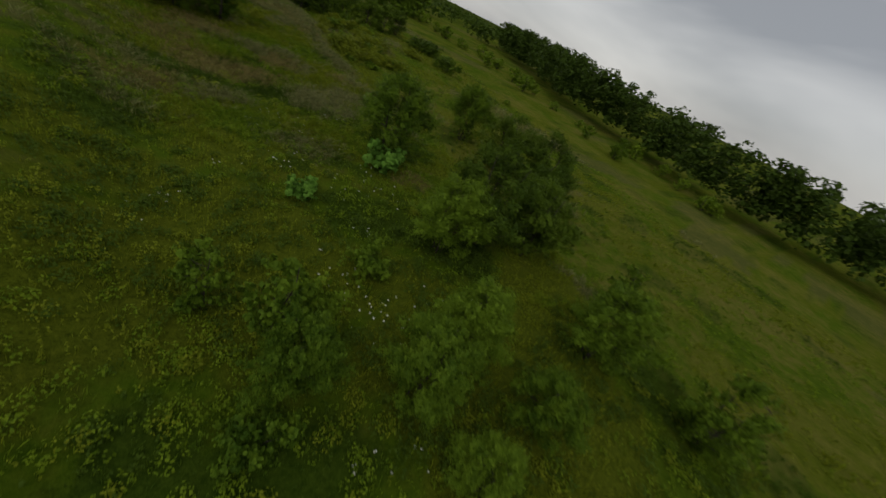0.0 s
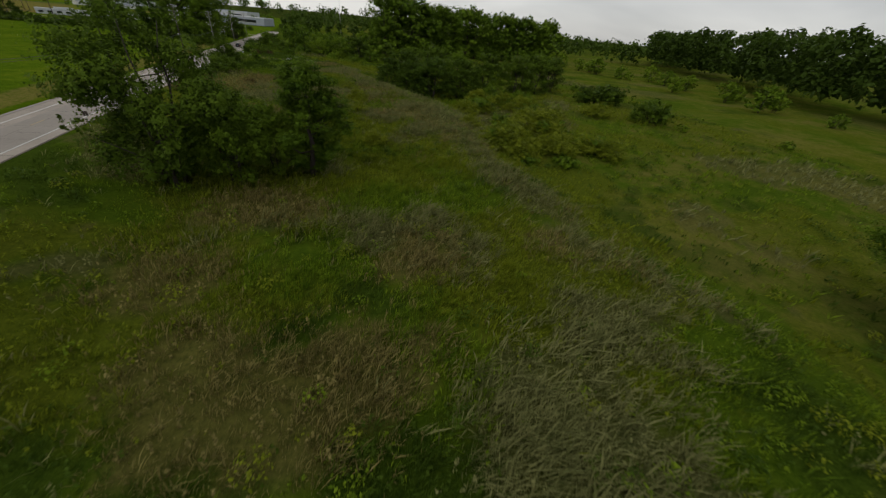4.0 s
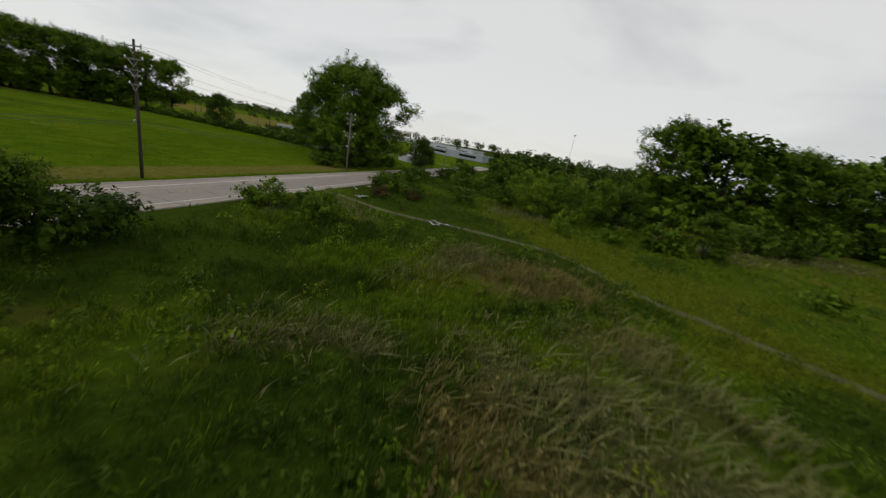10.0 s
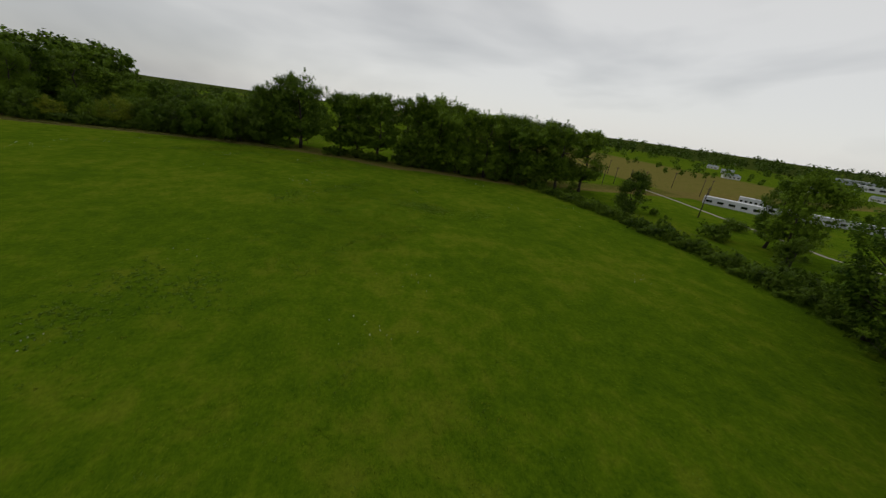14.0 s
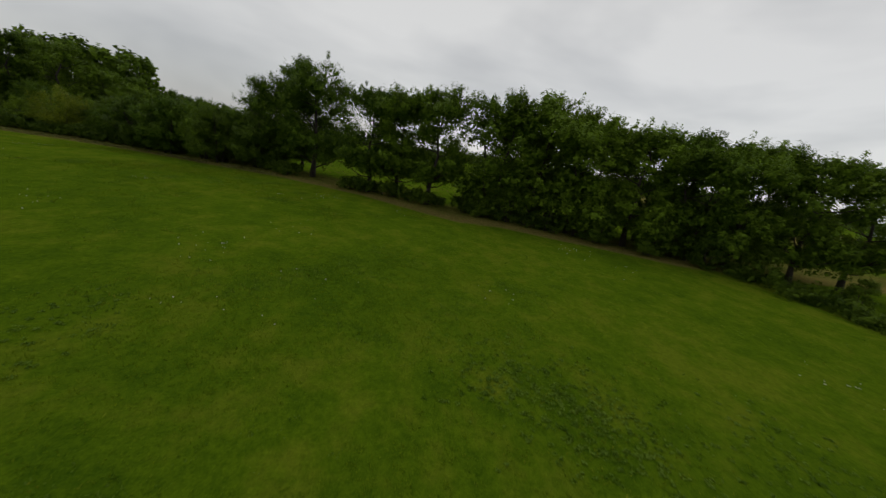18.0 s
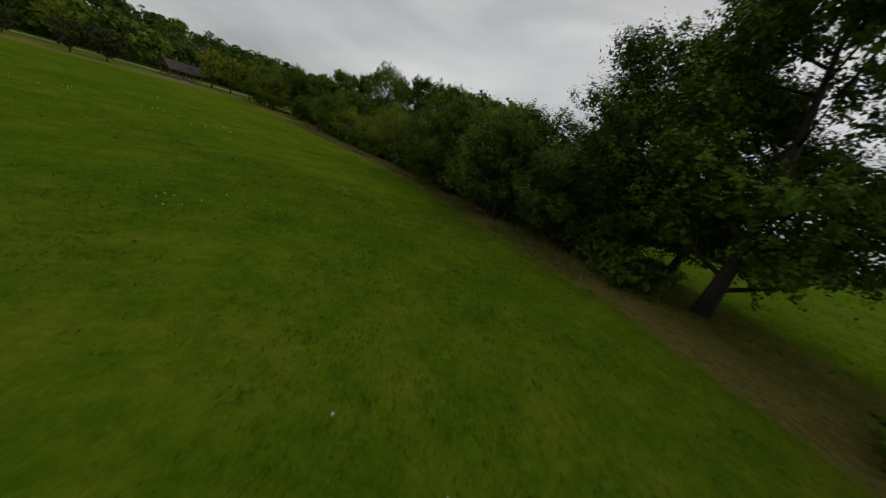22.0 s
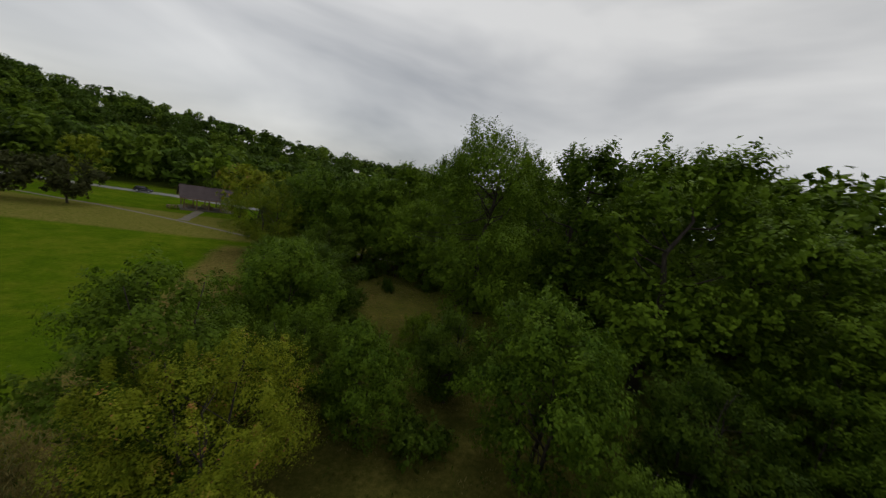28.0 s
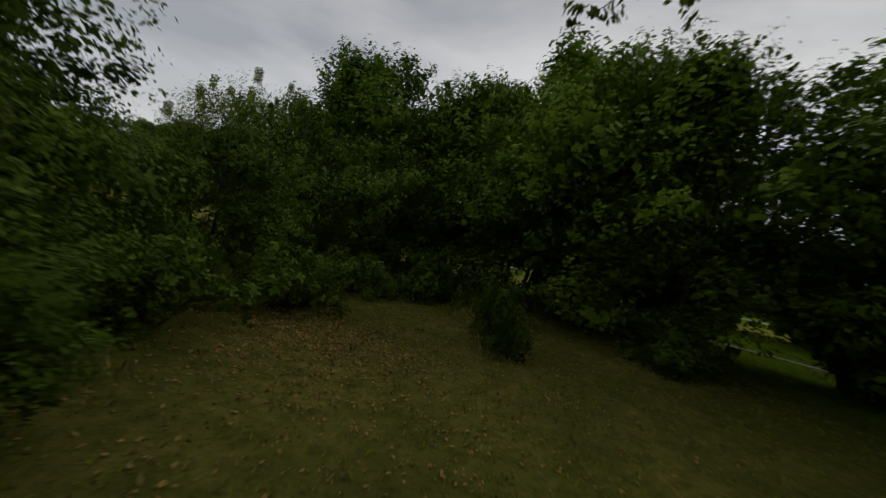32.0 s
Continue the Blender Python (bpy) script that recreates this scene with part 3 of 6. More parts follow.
# ---- trees and bushes ----
def leaf_cloud(rng, centres, radii, count, size, flat=0.8, droop=0.25):
    """Many small leaves round the given centres: vertices and faces of one mesh, a diamond with a fold a leaf."""
    c = rng.choice(len(centres), count, p=radii**2 / (radii**2).sum())
    d = rng.normal(size=(count, 3))
    d[:, 2] += 0.45
    d /= np.linalg.norm(d, axis=1)[:, None]
    shell = rng.uniform(0.35, 1.08, count) ** 0.55
    p = centres[c] + d * (radii[c] * shell)[:, None] * (1, 1, flat)
    nrm = d * 0.8 + rng.normal(size=(count, 3)) * 0.5 + (0, 0, 0.75)
    nrm /= np.linalg.norm(nrm, axis=1)[:, None]
    a = np.cross(nrm, rng.normal(size=(count, 3)))
    a /= np.linalg.norm(a, axis=1)[:, None]
    a[:, 2] -= droop
    b = np.cross(nrm, a)
    s = size * rng.uniform(0.6, 1.35, count)
    a, b = a * s[:, None], b * (s * rng.uniform(0.45, 0.75, count))[:, None]
    fold = nrm * (s * 0.16)[:, None]
    v = np.stack([p - a, p + b + fold, p + a, p - b + fold], 1).reshape(-1, 3)
    f = np.arange(count * 4).reshape(-1, 4)
    return v, f


def sprig_leaves(rng, centres, radii, count, size, up=0.45, per=20):
    """Leaves set along short twigs that stand out of each clump, so that a crown breaks up into tufts with gaps between them."""
    n = max(len(centres) * 5, count // per)
    c = rng.choice(len(centres), n, p=radii**2 / (radii**2).sum())
    d = rng.normal(size=(n, 3))
    d[:, 2] += 0.4
    d /= np.linalg.norm(d, axis=1)[:, None]
    axis = centres[c] - centres.mean(0)
    axis[:, 2] *= 0.3
    axis /= np.linalg.norm(axis, axis=1)[:, None] + 1e-6
    o = centres[c] + d * (radii[c] * rng.uniform(0.3, 0.72, n))[:, None] * (1, 1, 0.8)
    way = d * 0.75 + axis * 0.35 + rng.normal(size=(n, 3)) * 0.25
    way[:, 2] += up
    way /= np.linalg.norm(way, axis=1)[:, None]
    length = radii[c] * rng.uniform(0.35, 0.75, n)
    k = rng.integers(0, n, count)
    u = rng.random(count) ** 0.8
    w = length[k] * 0.27 * (1.1 - 0.75 * u)
    p = o[k] + way[k] * (length[k] * u)[:, None] + rng.normal(size=(count, 3)) * w[:, None]
    nrm = d[k] * 1.1 + rng.normal(size=(count, 3)) * 0.2 + (0, 0, 0.35)
    nrm /= np.linalg.norm(nrm, axis=1)[:, None]
    a = way[k] * 0.5 + rng.normal(size=(count, 3)) * 0.6
    a -= nrm * (a * nrm).sum(1)[:, None]
    a /= np.linalg.norm(a, axis=1)[:, None] + 1e-6
    b = np.cross(nrm, a)
    a[:, 2] -= 0.2
    s = size * rng.uniform(0.6, 1.35, count)
    a, b = a * s[:, None], b * (s * rng.uniform(0.5, 0.8, count))[:, None]
    fold = nrm * (s * 0.16)[:, None]
    v = np.stack([p - a, p + b + fold, p + a, p - b + fold], 1).reshape(-1, 3)
    return v, np.arange(count * 4).reshape(-1, 4)


def quads_mesh(name, v, f, mat):
    me = bpy.data.meshes.new(name)
    n, k = len(v), len(f)
    me.vertices.add(n), me.loops.add(k * 4), me.polygons.add(k)
    me.vertices.foreach_set("co", np.asarray(v, np.float32).ravel())
    me.loops.foreach_set("vertex_index", np.asarray(f, np.int32).ravel())
    me.polygons.foreach_set("loop_start", np.arange(0, k * 4, 4, dtype=np.int32))
    me.polygons.foreach_set("loop_total", np.full(k, 4, np.int32))
    me.materials.append(mat)
    me.update(calc_edges=True)
    return me


def add_shoots(rng, cs, rs, height, count, leaf, v, f):
    """Leafy shoots standing up out of the crown."""
    high = np.argsort(cs[:, 2] + 0.35 * height * rng.random(len(cs)))[-int(len(cs) * 0.4):]
    base = np.repeat(cs[high] + rng.normal(size=(len(high), 3)) * rs[high][:, None] * 0.3, 5, 0)
    base[:, 2] += np.tile(np.linspace(0.45, 0.9, 5), len(high)) * np.repeat(rs[high] * rng.uniform(0.8, 1.1, len(high)), 5)
    v2, f2 = leaf_cloud(rng, base, np.repeat(rs[high] * 0.16, 5), count, leaf * 0.9)
    return np.concatenate([v, v2]), np.concatenate([f, f2 + len(v)])


def make_tree(name, seed, height, radius, bare, clumps, leaves, leaf, mat, label, category="tree", stems=1, lean=0.0, shape="oval", shoots=0.0, inner=0.15, boughs=()):
    """A tree at the origin: a tapered trunk with limbs, and a crown of many small leaves gathered in clumps."""
    rng = np.random.default_rng(seed)
    ob = empty(name, label, category)
    bm = bmesh.new()
    low = height * bare
    cz, hz = (height + low) / 2, (height - low) / 2
    cs, rs = [], []
    while len(cs) < clumps:
        d = rng.normal(size=3)
        d /= np.linalg.norm(d)
        u = rng.uniform(0.42, 1.0) ** 0.5
        z = d[2] * u
        wide = radius * (1.0 if shape == "oval" else (0.74 + 0.5 * (0.5 - z / 2)))
        wide *= 1 + 0.28 * math.sin(3 * math.atan2(d[1], d[0]) + seed) + 0.12 * math.sin(7 * d[2] + seed)
        if shape == "broad":
            z = math.copysign(abs(z) ** 0.7, z)
            wide *= (1 - abs(d[2]) ** 3.5) ** 0.5 / math.hypot(d[0], d[1]) * (0.92 + 0.12 * z)
        cs.append((d[0] * u * wide, d[1] * u * wide, cz + z * hz * (0.86 + 0.14 * rng.random())))
        rs.append(radius * rng.uniform(0.17, 0.40))
    cs, rs = np.array(cs), np.array(rs)
    peak, foot = (cs[:, 2] + 0.8 * rs).max(), (cs[:, 2] - 0.8 * rs).min()
    cs[:, 2] = low + (cs[:, 2] - foot) * (height - low) / (peak - foot)
    if boughs:  # low side boughs: end points and clump radii
        cs, rs = np.concatenate([cs, np.array(boughs, float)[:, :3]]), np.concatenate([rs, np.array(boughs, float)[:, 3]])
    top = np.array([lean * height * 0.3, 0, height * 0.88])
    for s in range(stems):
        a = 2 * math.pi * s / max(1, stems) + seed
        off = np.array([math.cos(a), math.sin(a), 0]) * (0.0 if stems == 1 else radius * 0.12)
        r0 = height * 0.018 / stems**0.5 + 0.03
        pts = [off * (1 + 2.5 * k / 6 * (stems > 1)) + top * (k / 6) * (1, 1, 1) + rng.normal(size=3) * (0.012 * height * (k > 0)) * (1, 1, 0) for k in range(7)]
        pts[0][2] = -0.35
        tube([tuple(q) for q in pts], [r0 * (1.35 if k == 0 else 1 - 0.86 * k / 6) for k in range(7)], 8, bm)
        limbs = list(rng.choice(len(cs), min(len(cs), 16 // stems + 4), replace=False)) + list(range(clumps, len(cs)))
        for i in limbs:
            e_ = cs[i]
            h = e_[2] + 2.2 if i >= clumps else max(low * 0.75, e_[2] - (0.35 + 0.5 * rng.random()) * math.hypot(e_[0], e_[1]) - 0.3)
            k = min(5.6, max(0.6, 6 * h / top[2]))
            st = pts[int(k)] + (pts[int(k) + 1] - pts[int(k)]) * (k - int(k))
            mid = st * 0.5 + e_ * 0.5 + rng.normal(size=3) * 0.05 * radius
            mid[2] -= 0.02 * height
            r1 = r0 * (0.42 if i < clumps else 0.16) * (1 - 0.5 * k / 6)
            tube([tuple(st), tuple(mid), tuple(e_)], [r1, r1 * 0.65, r1 * 0.2], 5, bm)
    part("trunk", bm, M_BARK, ob, "dark furrowed bark trunk and limbs", smooth=True)
    v, f = sprig_leaves(rng, cs, rs, leaves, leaf)
    vi, fi = leaf_cloud(rng, cs * (0.84, 0.84, 0.985), rs * 0.75, int(leaves * inner), leaf * 1.5)
    v, f = np.concatenate([v, vi]), np.concatenate([f, fi + len(v)])
    if shoots:
        v, f = add_shoots(rng, cs, rs, height, int(leaves * shoots), leaf, v, f)
    cr = new("crown", quads_mesh("crown", v, f, mat))
    cr.parent = ob
    return ob


def make_bush(name, seed, height, radius, clumps, leaves, leaf, mat, label, category="bush"):
    rng = np.random.default_rng(seed)
    ob = empty(name, label, category)
    d = rng.normal(size=(clumps, 3))
    d /= np.linalg.norm(d, axis=1)[:, None]
    d[:, 2] = abs(d[:, 2])
    u = rng.uniform(0.3, 0.85, clumps)[:, None]
    cs = d * u * (radius, radius, height * 0.8) * (1 + 0.3 * np.sin(3 * np.arctan2(d[:, 1], d[:, 0]) + seed))[:, None]
    cs[:, 2] += height * 0.12
    rs = rng.uniform(0.22, 0.42, clumps) * min(radius, height)
    bm = bmesh.new()
    for i in range(min(7, clumps)):
        e_ = cs[i]
        tube([(e_[0] * 0.08, e_[1] * 0.08, -0.25), tuple(e_ * (0.45, 0.45, 0.6)), tuple(e_)], [0.05, 0.035, 0.012], 5, bm)
    part("stems", bm, M_BARK, ob, "thin brown stems", smooth=True)
    v, f = sprig_leaves(rng, cs, rs, leaves, leaf, 0.3, 14)
    v[:, 2] = np.maximum(v[:, 2], 0.02)
    cr = new("foliage", quads_mesh("foliage", v, f, mat))
    cr.parent = ob
    return ob


STORE = {}
USED = {}


def plant(kind, x, y, height=None, turn=None, wide=1.0, label=""):
    """Sets a copy of a stored tree or bush on the ground, scaled to a height."""
    src, base_h = STORE[kind]
    rng = random.Random(int(x * 131 + y * 17))
    s = (height or base_h) / base_h
    a = rng.uniform(0, 6.28) if turn is None else turn
    place_ = Matrix.Translation((x, y, float(ground_z(x, y)) - 0.05)) @ Matrix.Rotation(a, 4, "Z")
    if kind in USED:
        w0, h0 = USED[kind]
        ob = copy_thing(src, place_ @ Matrix.Diagonal((s * wide / w0, s * wide / w0, s / h0, 1)))
    else:
        USED[kind] = (s * wide, s)
        src.matrix_world = place_ @ Matrix.Diagonal((s * wide, s * wide, s, 1))
        ob = src
    if label:
        ob["label"] = label
    return ob


def store(kind, ob, h):
    STORE[kind] = (ob, h)


store("tall_a", make_tree("tree", 11, 25, 8.0, 0.06, 96, 24000, 0.19, M_LEAF, "tall broad cottonwood in full dark-green leaf", shape="broad", shoots=0.04, inner=0.35), 25)
store("tall_b", make_tree("tree", 12, 25, 6.8, 0.10, 88, 22000, 0.19, M_LEAF, "tall slender tree with a ragged green crown", lean=0.08, shape="broad", shoots=0.05, inner=0.3), 25)
store("tall_c", make_tree("tree", 13, 25, 7.4, 0.02, 96, 24000, 0.19, M_LEAF, "tall green tree leafy almost to the ground", stems=2, shape="broad", shoots=0.05, inner=0.35), 25)
store("near_tall", make_tree("tree", 14, 26, 8.2, 0.08, 104, 48000, 0.15, M_LEAF, "huge old cottonwood at the edge of the clearing", lean=0.05, shape="broad", shoots=0.07, inner=0.28), 26)
store("open_tall", make_tree("tree", 14, 26, 8.3, 0.12, 104, 56000, 0.125, M_LEAF, "huge old cottonwood with a thin crown by the clearing", lean=0.05, inner=0.25, shape="broad", shoots=0.09,
      boughs=((-5.88, 13, 10.3, 0.9), (-7.01, 13.5, 10.5, 0.8), (-8.25, 14, 10.1, 0.7), (-4.75, -2.49, 4.99, 1.6), (-2.94, -4.52, 3.74, 1.7), (-3.84, -0.452, 3.12, 1.6), (-5.43, -4.07, 7.28, 1.5), (-1.36, -3.39, 2.29, 1.5), (-5.65, 1.13, 6.45, 1.4), (-2.26, -1.7, 5.72, 1.6), (1.13, -3.96, 4.68, 1.6), (-8.59, 2.71, 15.7, 1.5), (-7.8, 2.94, 14, 1.4), (-6.44, 3.05, 16, 1.7), (-5.54, 3.05, 14.1, 1.5), (-4.63, 2.83, 17, 1.7), (-3.96, 2.71, 15, 1.6), (-6.78, 3.05, 12.9, 1.3), (-4.41, 2.83, 13.1, 1.4), (-2.71, 2.15, 16.5, 1.7), (-2.6, 2.15, 14.1, 1.6))), 26)
store("near_mid", make_tree("tree", 15, 12, 4.8, 0.0, 72, 27000, 0.095, M_LEAF, "bushy green tree beside the clearing", stems=3, shape="low", shoots=0.03, inner=0.4), 12)
store("near_light", make_tree("tree", 16, 12, 4.8, 0.0, 72, 24000, 0.095, M_LEAF_LIGHT, "fresh light-green tree beside the clearing", stems=3, shape="low", shoots=0.03, inner=0.4), 12)
store("near_dark", make_tree("tree", 17, 12, 4.9, 0.0, 72, 27000, 0.095, M_LEAF_DARK, "bushy dark-green tree at the edge of the wood", stems=3, shape="low", shoots=0.02, inner=0.45), 12)
store("close_dark", make_tree("tree", 18, 10, 4.3, 0.0, 74, 40000, 0.078, M_LEAF_DARK, "dense dark-green tree hanging over the edge of the grass", stems=3, shape="low", shoots=0.02, inner=0.45), 10)
store("close_mid", make_tree("tree", 19, 10, 4.3, 0.0, 74, 40000, 0.078, M_LEAF, "bushy green tree crowding the clearing", stems=3, shape="low", shoots=0.03, inner=0.45), 10)
store("gap_tall", make_tree("tree", 29, 25, 6.8, 0.15, 92, 29000, 0.18, M_LEAF, "tall cottonwood with a bare lower trunk at the field edge", lean=0.05, shape="broad", shoots=0.05, inner=0.36), 25)
store("close_bush", make_bush("bush", 37, 3.2, 2.6, 26, 9500, 0.07, M_LEAF_DARK, "leafy dark-green shrub at the foot of the trees"), 3.2)
store("mid_a", make_tree("tree", 21, 13, 4.6, 0.02, 50, 15000, 0.13, M_LEAF, "mid-sized bushy green tree", stems=2, shape="low", inner=0.35), 13)
store("mid_b", make_tree("tree", 22, 13, 5.2, 0.0, 54, 18000, 0.125, M_LEAF_DARK, "mid-sized dense dark-green tree", stems=3, shape="low", inner=0.4), 13)
store("mid_light", make_tree("tree", 23, 13, 5.0, 0.0, 50, 13000, 0.135, M_LEAF_LIGHT, "mid-sized fresh light-green tree", stems=3, shape="low"), 13)
store("mid_yellow", make_tree("tree", 24, 14, 6.4, 0.0, 70, 46000, 0.072, M_LEAF_YELLOW, "broad tree with leaves turning yellow", stems=3, shoots=0.2, inner=0.35), 14)
store("lawn_yellow", make_tree("tree", 25, 14, 5.6, 0.20, 44, 3600, 0.30, M_LEAF_YELLOW, "park tree with thin yellowing leaves on the lawn"), 14)
store("lawn_dark", make_tree("tree", 26, 10, 5.6, 0.10, 46, 3600, 0.28, leaf_material("leaves_purple_brown", (0.028, 0.036, 0.012), (0.088, 0.094, 0.032)), "low spreading dark-leaved park tree on the lawn"), 10)
store("young", make_tree("tree", 27, 9, 2.5, 0.0, 40, 4200, 0.17, M_LEAF, "young slender green tree", stems=2), 9)
store("slim", make_tree("tree", 28, 13, 2.8, 0.0, 110, 40000, 0.07, M_LEAF, "slim upright young poplar in the rough grass", shoots=0.06, inner=0.45), 13)
store("row", make_tree("tree", 45, 25, 7.6, 0.10, 64, 3400, 0.48, M_LEAF, "tall green tree in a row behind the meadow"), 25)
store("far_bush", make_bush("bush", 35, 3.4, 2.8, 24, 900, 0.27, M_LEAF, "rounded green shrub on the lower meadow"), 3.4)
store("far_bush_light", make_bush("bush", 36, 3.4, 2.8, 24, 900, 0.27, M_LEAF_LIGHT, "light-green shrub on the lower meadow"), 3.4)
store("far_light", make_tree("tree", 43, 12, 6.0, 0.0, 36, 1100, 0.55, M_LEAF_LIGHT, "distant rounded light-green tree", stems=2), 12)
store("far_mid", make_tree("tree", 44, 11, 5.0, 0.0, 36, 1200, 0.5, M_LEAF, "distant bushy green tree", stems=2), 11)
store("bush", make_bush("bush", 31, 3.5, 2.6, 30, 4600, 0.11, M_LEAF, "rounded green bush in the meadow"), 3.5)
store("bush_dark", make_bush("bush", 32, 3.5, 3.0, 34, 4800, 0.115, M_LEAF_DARK, "dense dark-green bush in rough grass"), 3.5)
store("bush_light", make_bush("bush", 33, 3.2, 2.8, 30, 4400, 0.11, M_LEAF_LIGHT, "light yellow-green shrub in the meadow"), 3.2)
store("feather", make_bush("bush", 38, 3.2, 2.5, 44, 9500, 0.066, G_YELLOW, "feathery olive-yellow shrub among the weeds"), 3.2)
store("brown_bush", make_bush("bush", 39, 2.6, 2.4, 34, 5200, 0.085, leaf_material("leaves_reddish_brown", (0.040, 0.040, 0.010), (0.150, 0.105, 0.034), 0.2), "low reddish-brown shrub on the road verge"), 2.6)
store("lime", make_bush("bush", 34, 3.6, 2.2, 26, 2400, 0.2, leaf_material("leaves_lime", (0.075, 0.175, 0.020), (0.185, 0.360, 0.048)), "small lime-green bush with large leaves"), 3.6)


def make_hedge():
    """A length of hedge along x."""
    rng_ = np.random.default_rng(51)
    n = 60
    cs = np.stack([rng_.uniform(-5, 5, n), rng_.normal(size=n) * 1.1, rng_.uniform(0.3, 2.3, n)], -1)
    cs[:, 2] *= 0.75 + 0.35 * np.sin(cs[:, 0] * 0.9 + 1)
    v, f = sprig_leaves(rng_, cs, rng_.uniform(0.6, 1.15, n), 9000, 0.105, 0.3, 14)
    v[:, 2] = np.maximum(v[:, 2], 0.02)
    return tagged(new("hedge", quads_mesh("hedge", v, f, M_LEAF_DARK)), "low overgrown hedge of mixed shrubs along the field edge", "hedge")


store("hedge", make_hedge(), 2.8)

# ---- planting: the meadow east of the road ----
for kind, x, y, h in (("near_mid", 42.5, 57, 16.0), ("near_mid", 79, 81, 16), ("near_dark", 80, 64, 16), ("near_dark", 83, 52, 17), ("near_dark", 77, 44, 13), ("bush_light", 79, 41, 4.5), ("near_dark", 47, 32, 16.5), ("near_mid", 39, 30, 12), ("near_dark", 56, 29, 14), ("mid_b", 61, 34, 12),
                      ("young", 66, 15, 9), ("near_mid", 25.5, 11.5, 9.5), ("near_mid", 35, 5, 8), ("near_mid", 32.5, 14.5, 10), ("near_mid", 26.5, 3.5, 6.5), ("near_mid", 16.5, 15.5, 8), ("near_mid", 50, 9, 11.5), ("mid_a", 56, -4, 11), ("young", 16, 20, 9), ("young", 11, 25, 7),
                      ("bush", 13, 12, 4), ("bush_light", 20, 22, 4.2), ("bush", 27, 27, 4.5), ("mid_a", 198, 97, 12)):
    plant(kind, x, y, h, wide=0.98)
for kind, x, y, h in (("lime", 23.5, 42.5, 3.8), ("lime", 40, 52.5, 6.2)):
    plant(kind, x, y, h)
for kind, x, y, h in (("bush_dark", 125, 188, 9), ("bush_dark", 120, 160, 9), ("bush", 57, 137, 5), ("feather", 32, 165.5, 3.8), ("feather", 31.6, 133, 3.0),
                      ("near_dark", -4.6, 210.5, 9.2), ("bush_dark", -4.0, 204.5, 5.5), ("bush_dark", -4.5, 216.5, 5.5), ("bush", -2.5, 203, 4.5), ("bush", 1, 236, 4.0)):
    plant(kind, x, y, h)
for kind, x, y, h in (("mid_b", 44.5, 192.5, 8.6), ("mid_b", 50, 188.5, 9.5), ("mid_b", 56.5, 185, 12), ("mid_b", 67, 189, 12), ("mid_b", 60, 197, 14.5), ("mid_b", 81, 200, 13.5), ("mid_b", 92, 197, 13.5), ("mid_a", 74, 181, 6),
                      ("mid_b", 104, 205, 14), ("mid_b", 51.8, 204.5, 11.8), ("mid_b", 55.5, 211, 10), ("mid_light", 57.5, 190, 5), ("mid_b", 115, 211, 13), ("mid_a", 71, 204, 13), ("mid_light", 83, 195, 5.5)):
    plant(kind, x, y, h, wide=1.15)
for kind, x, y, h in (("feather", 31, 181, 3.0), ("feather", 30.8, 155.5, 2.8), ("feather", 57.5, 135, 5.6), ("feather", 75, 151, 6.2), ("feather", 64, 146, 4.6), ("feather", 59, 131, 3.8), ("bush", 76, 146, 4.6),
                      ("feather", 70, 135, 4.6), ("feather", 105, 167, 4.6), ("feather", 55, 148, 2.8), ("bush", 67, 175, 3.4), ("feather", 77, 176, 4.6), ("bush", 75, 181, 5.2), ("feather", 84, 160, 4.2), ("bush_dark", 121, 188, 8), ("bush_light", 88, 185, 4)):
    plant(kind, x, y, h, wide=1.45)
for kind, x, y, h in (("bush", -6, 268, 3.6), ("bush_dark", -6.5, 289, 5), ("bush", -7.5, 302, 4), ("bush_dark", -5, 318, 5), ("bush", -4, 335, 5.5), ("bush_dark", -5, 355, 7),
                      ("mid_light", 27, 280, 9), ("mid_light", 22, 286, 9), ("mid_a", 40, 292, 10), ("mid_a", 55, 322, 13), ("bush_dark", 76, 298, 9), ("bush_dark", 86, 302, 8)):
    plant(kind, x, y, h)
rng = random.Random(77)
for k in range(26):  # thicket in the middle distance
    x, y = rng.uniform(2, 105), rng.uniform(315, 385)
    plant(rng.choice(("far_mid", "far_mid", "far_bush", "far_light", "young")), x, y, rng.uniform(6, 12))
for k in range(17):  # row of tall trees behind it
    x = 66 + k * 8.8 + rng.uniform(-2, 2)
    plant(rng.choice(("row", "row", "tall_c")), x, 334 + 0.22 * (x - 62) + rng.uniform(-6, 6), rng.uniform(31, 36) - 0.03 * (x - 60), wide=1.2)
for k in range(14):  # shrubs on the lower ground
    x, y = rng.uniform(60, 150), rng.uniform(120, 300)
    plant(rng.choice(("far_bush", "far_bush_light", "far_bush_light")), x, y, rng.uniform(2.2, 4.6))
for k in range(9):
    plant("far_light", rng.uniform(190, 240), 180 + 22 * k + rng.uniform(-6, 6), rng.uniform(7, 11))
rng2 = random.Random(91)
for k in range(20):  # olive shrubs on the slope below the brow
    plant(rng2.choice(("feather", "feather", "bush")), rng2.uniform(55, 84), rng2.uniform(122, 186), rng2.uniform(2.6, 4.8), wide=1.4)
for k in range(16):  # shrubs before the eastern woods
    plant(rng2.choice(("far_light", "far_mid", "far_light")), rng2.uniform(196, 236), 40 + 17 * k + rng2.uniform(-8, 8), rng2.uniform(4.5, 9))

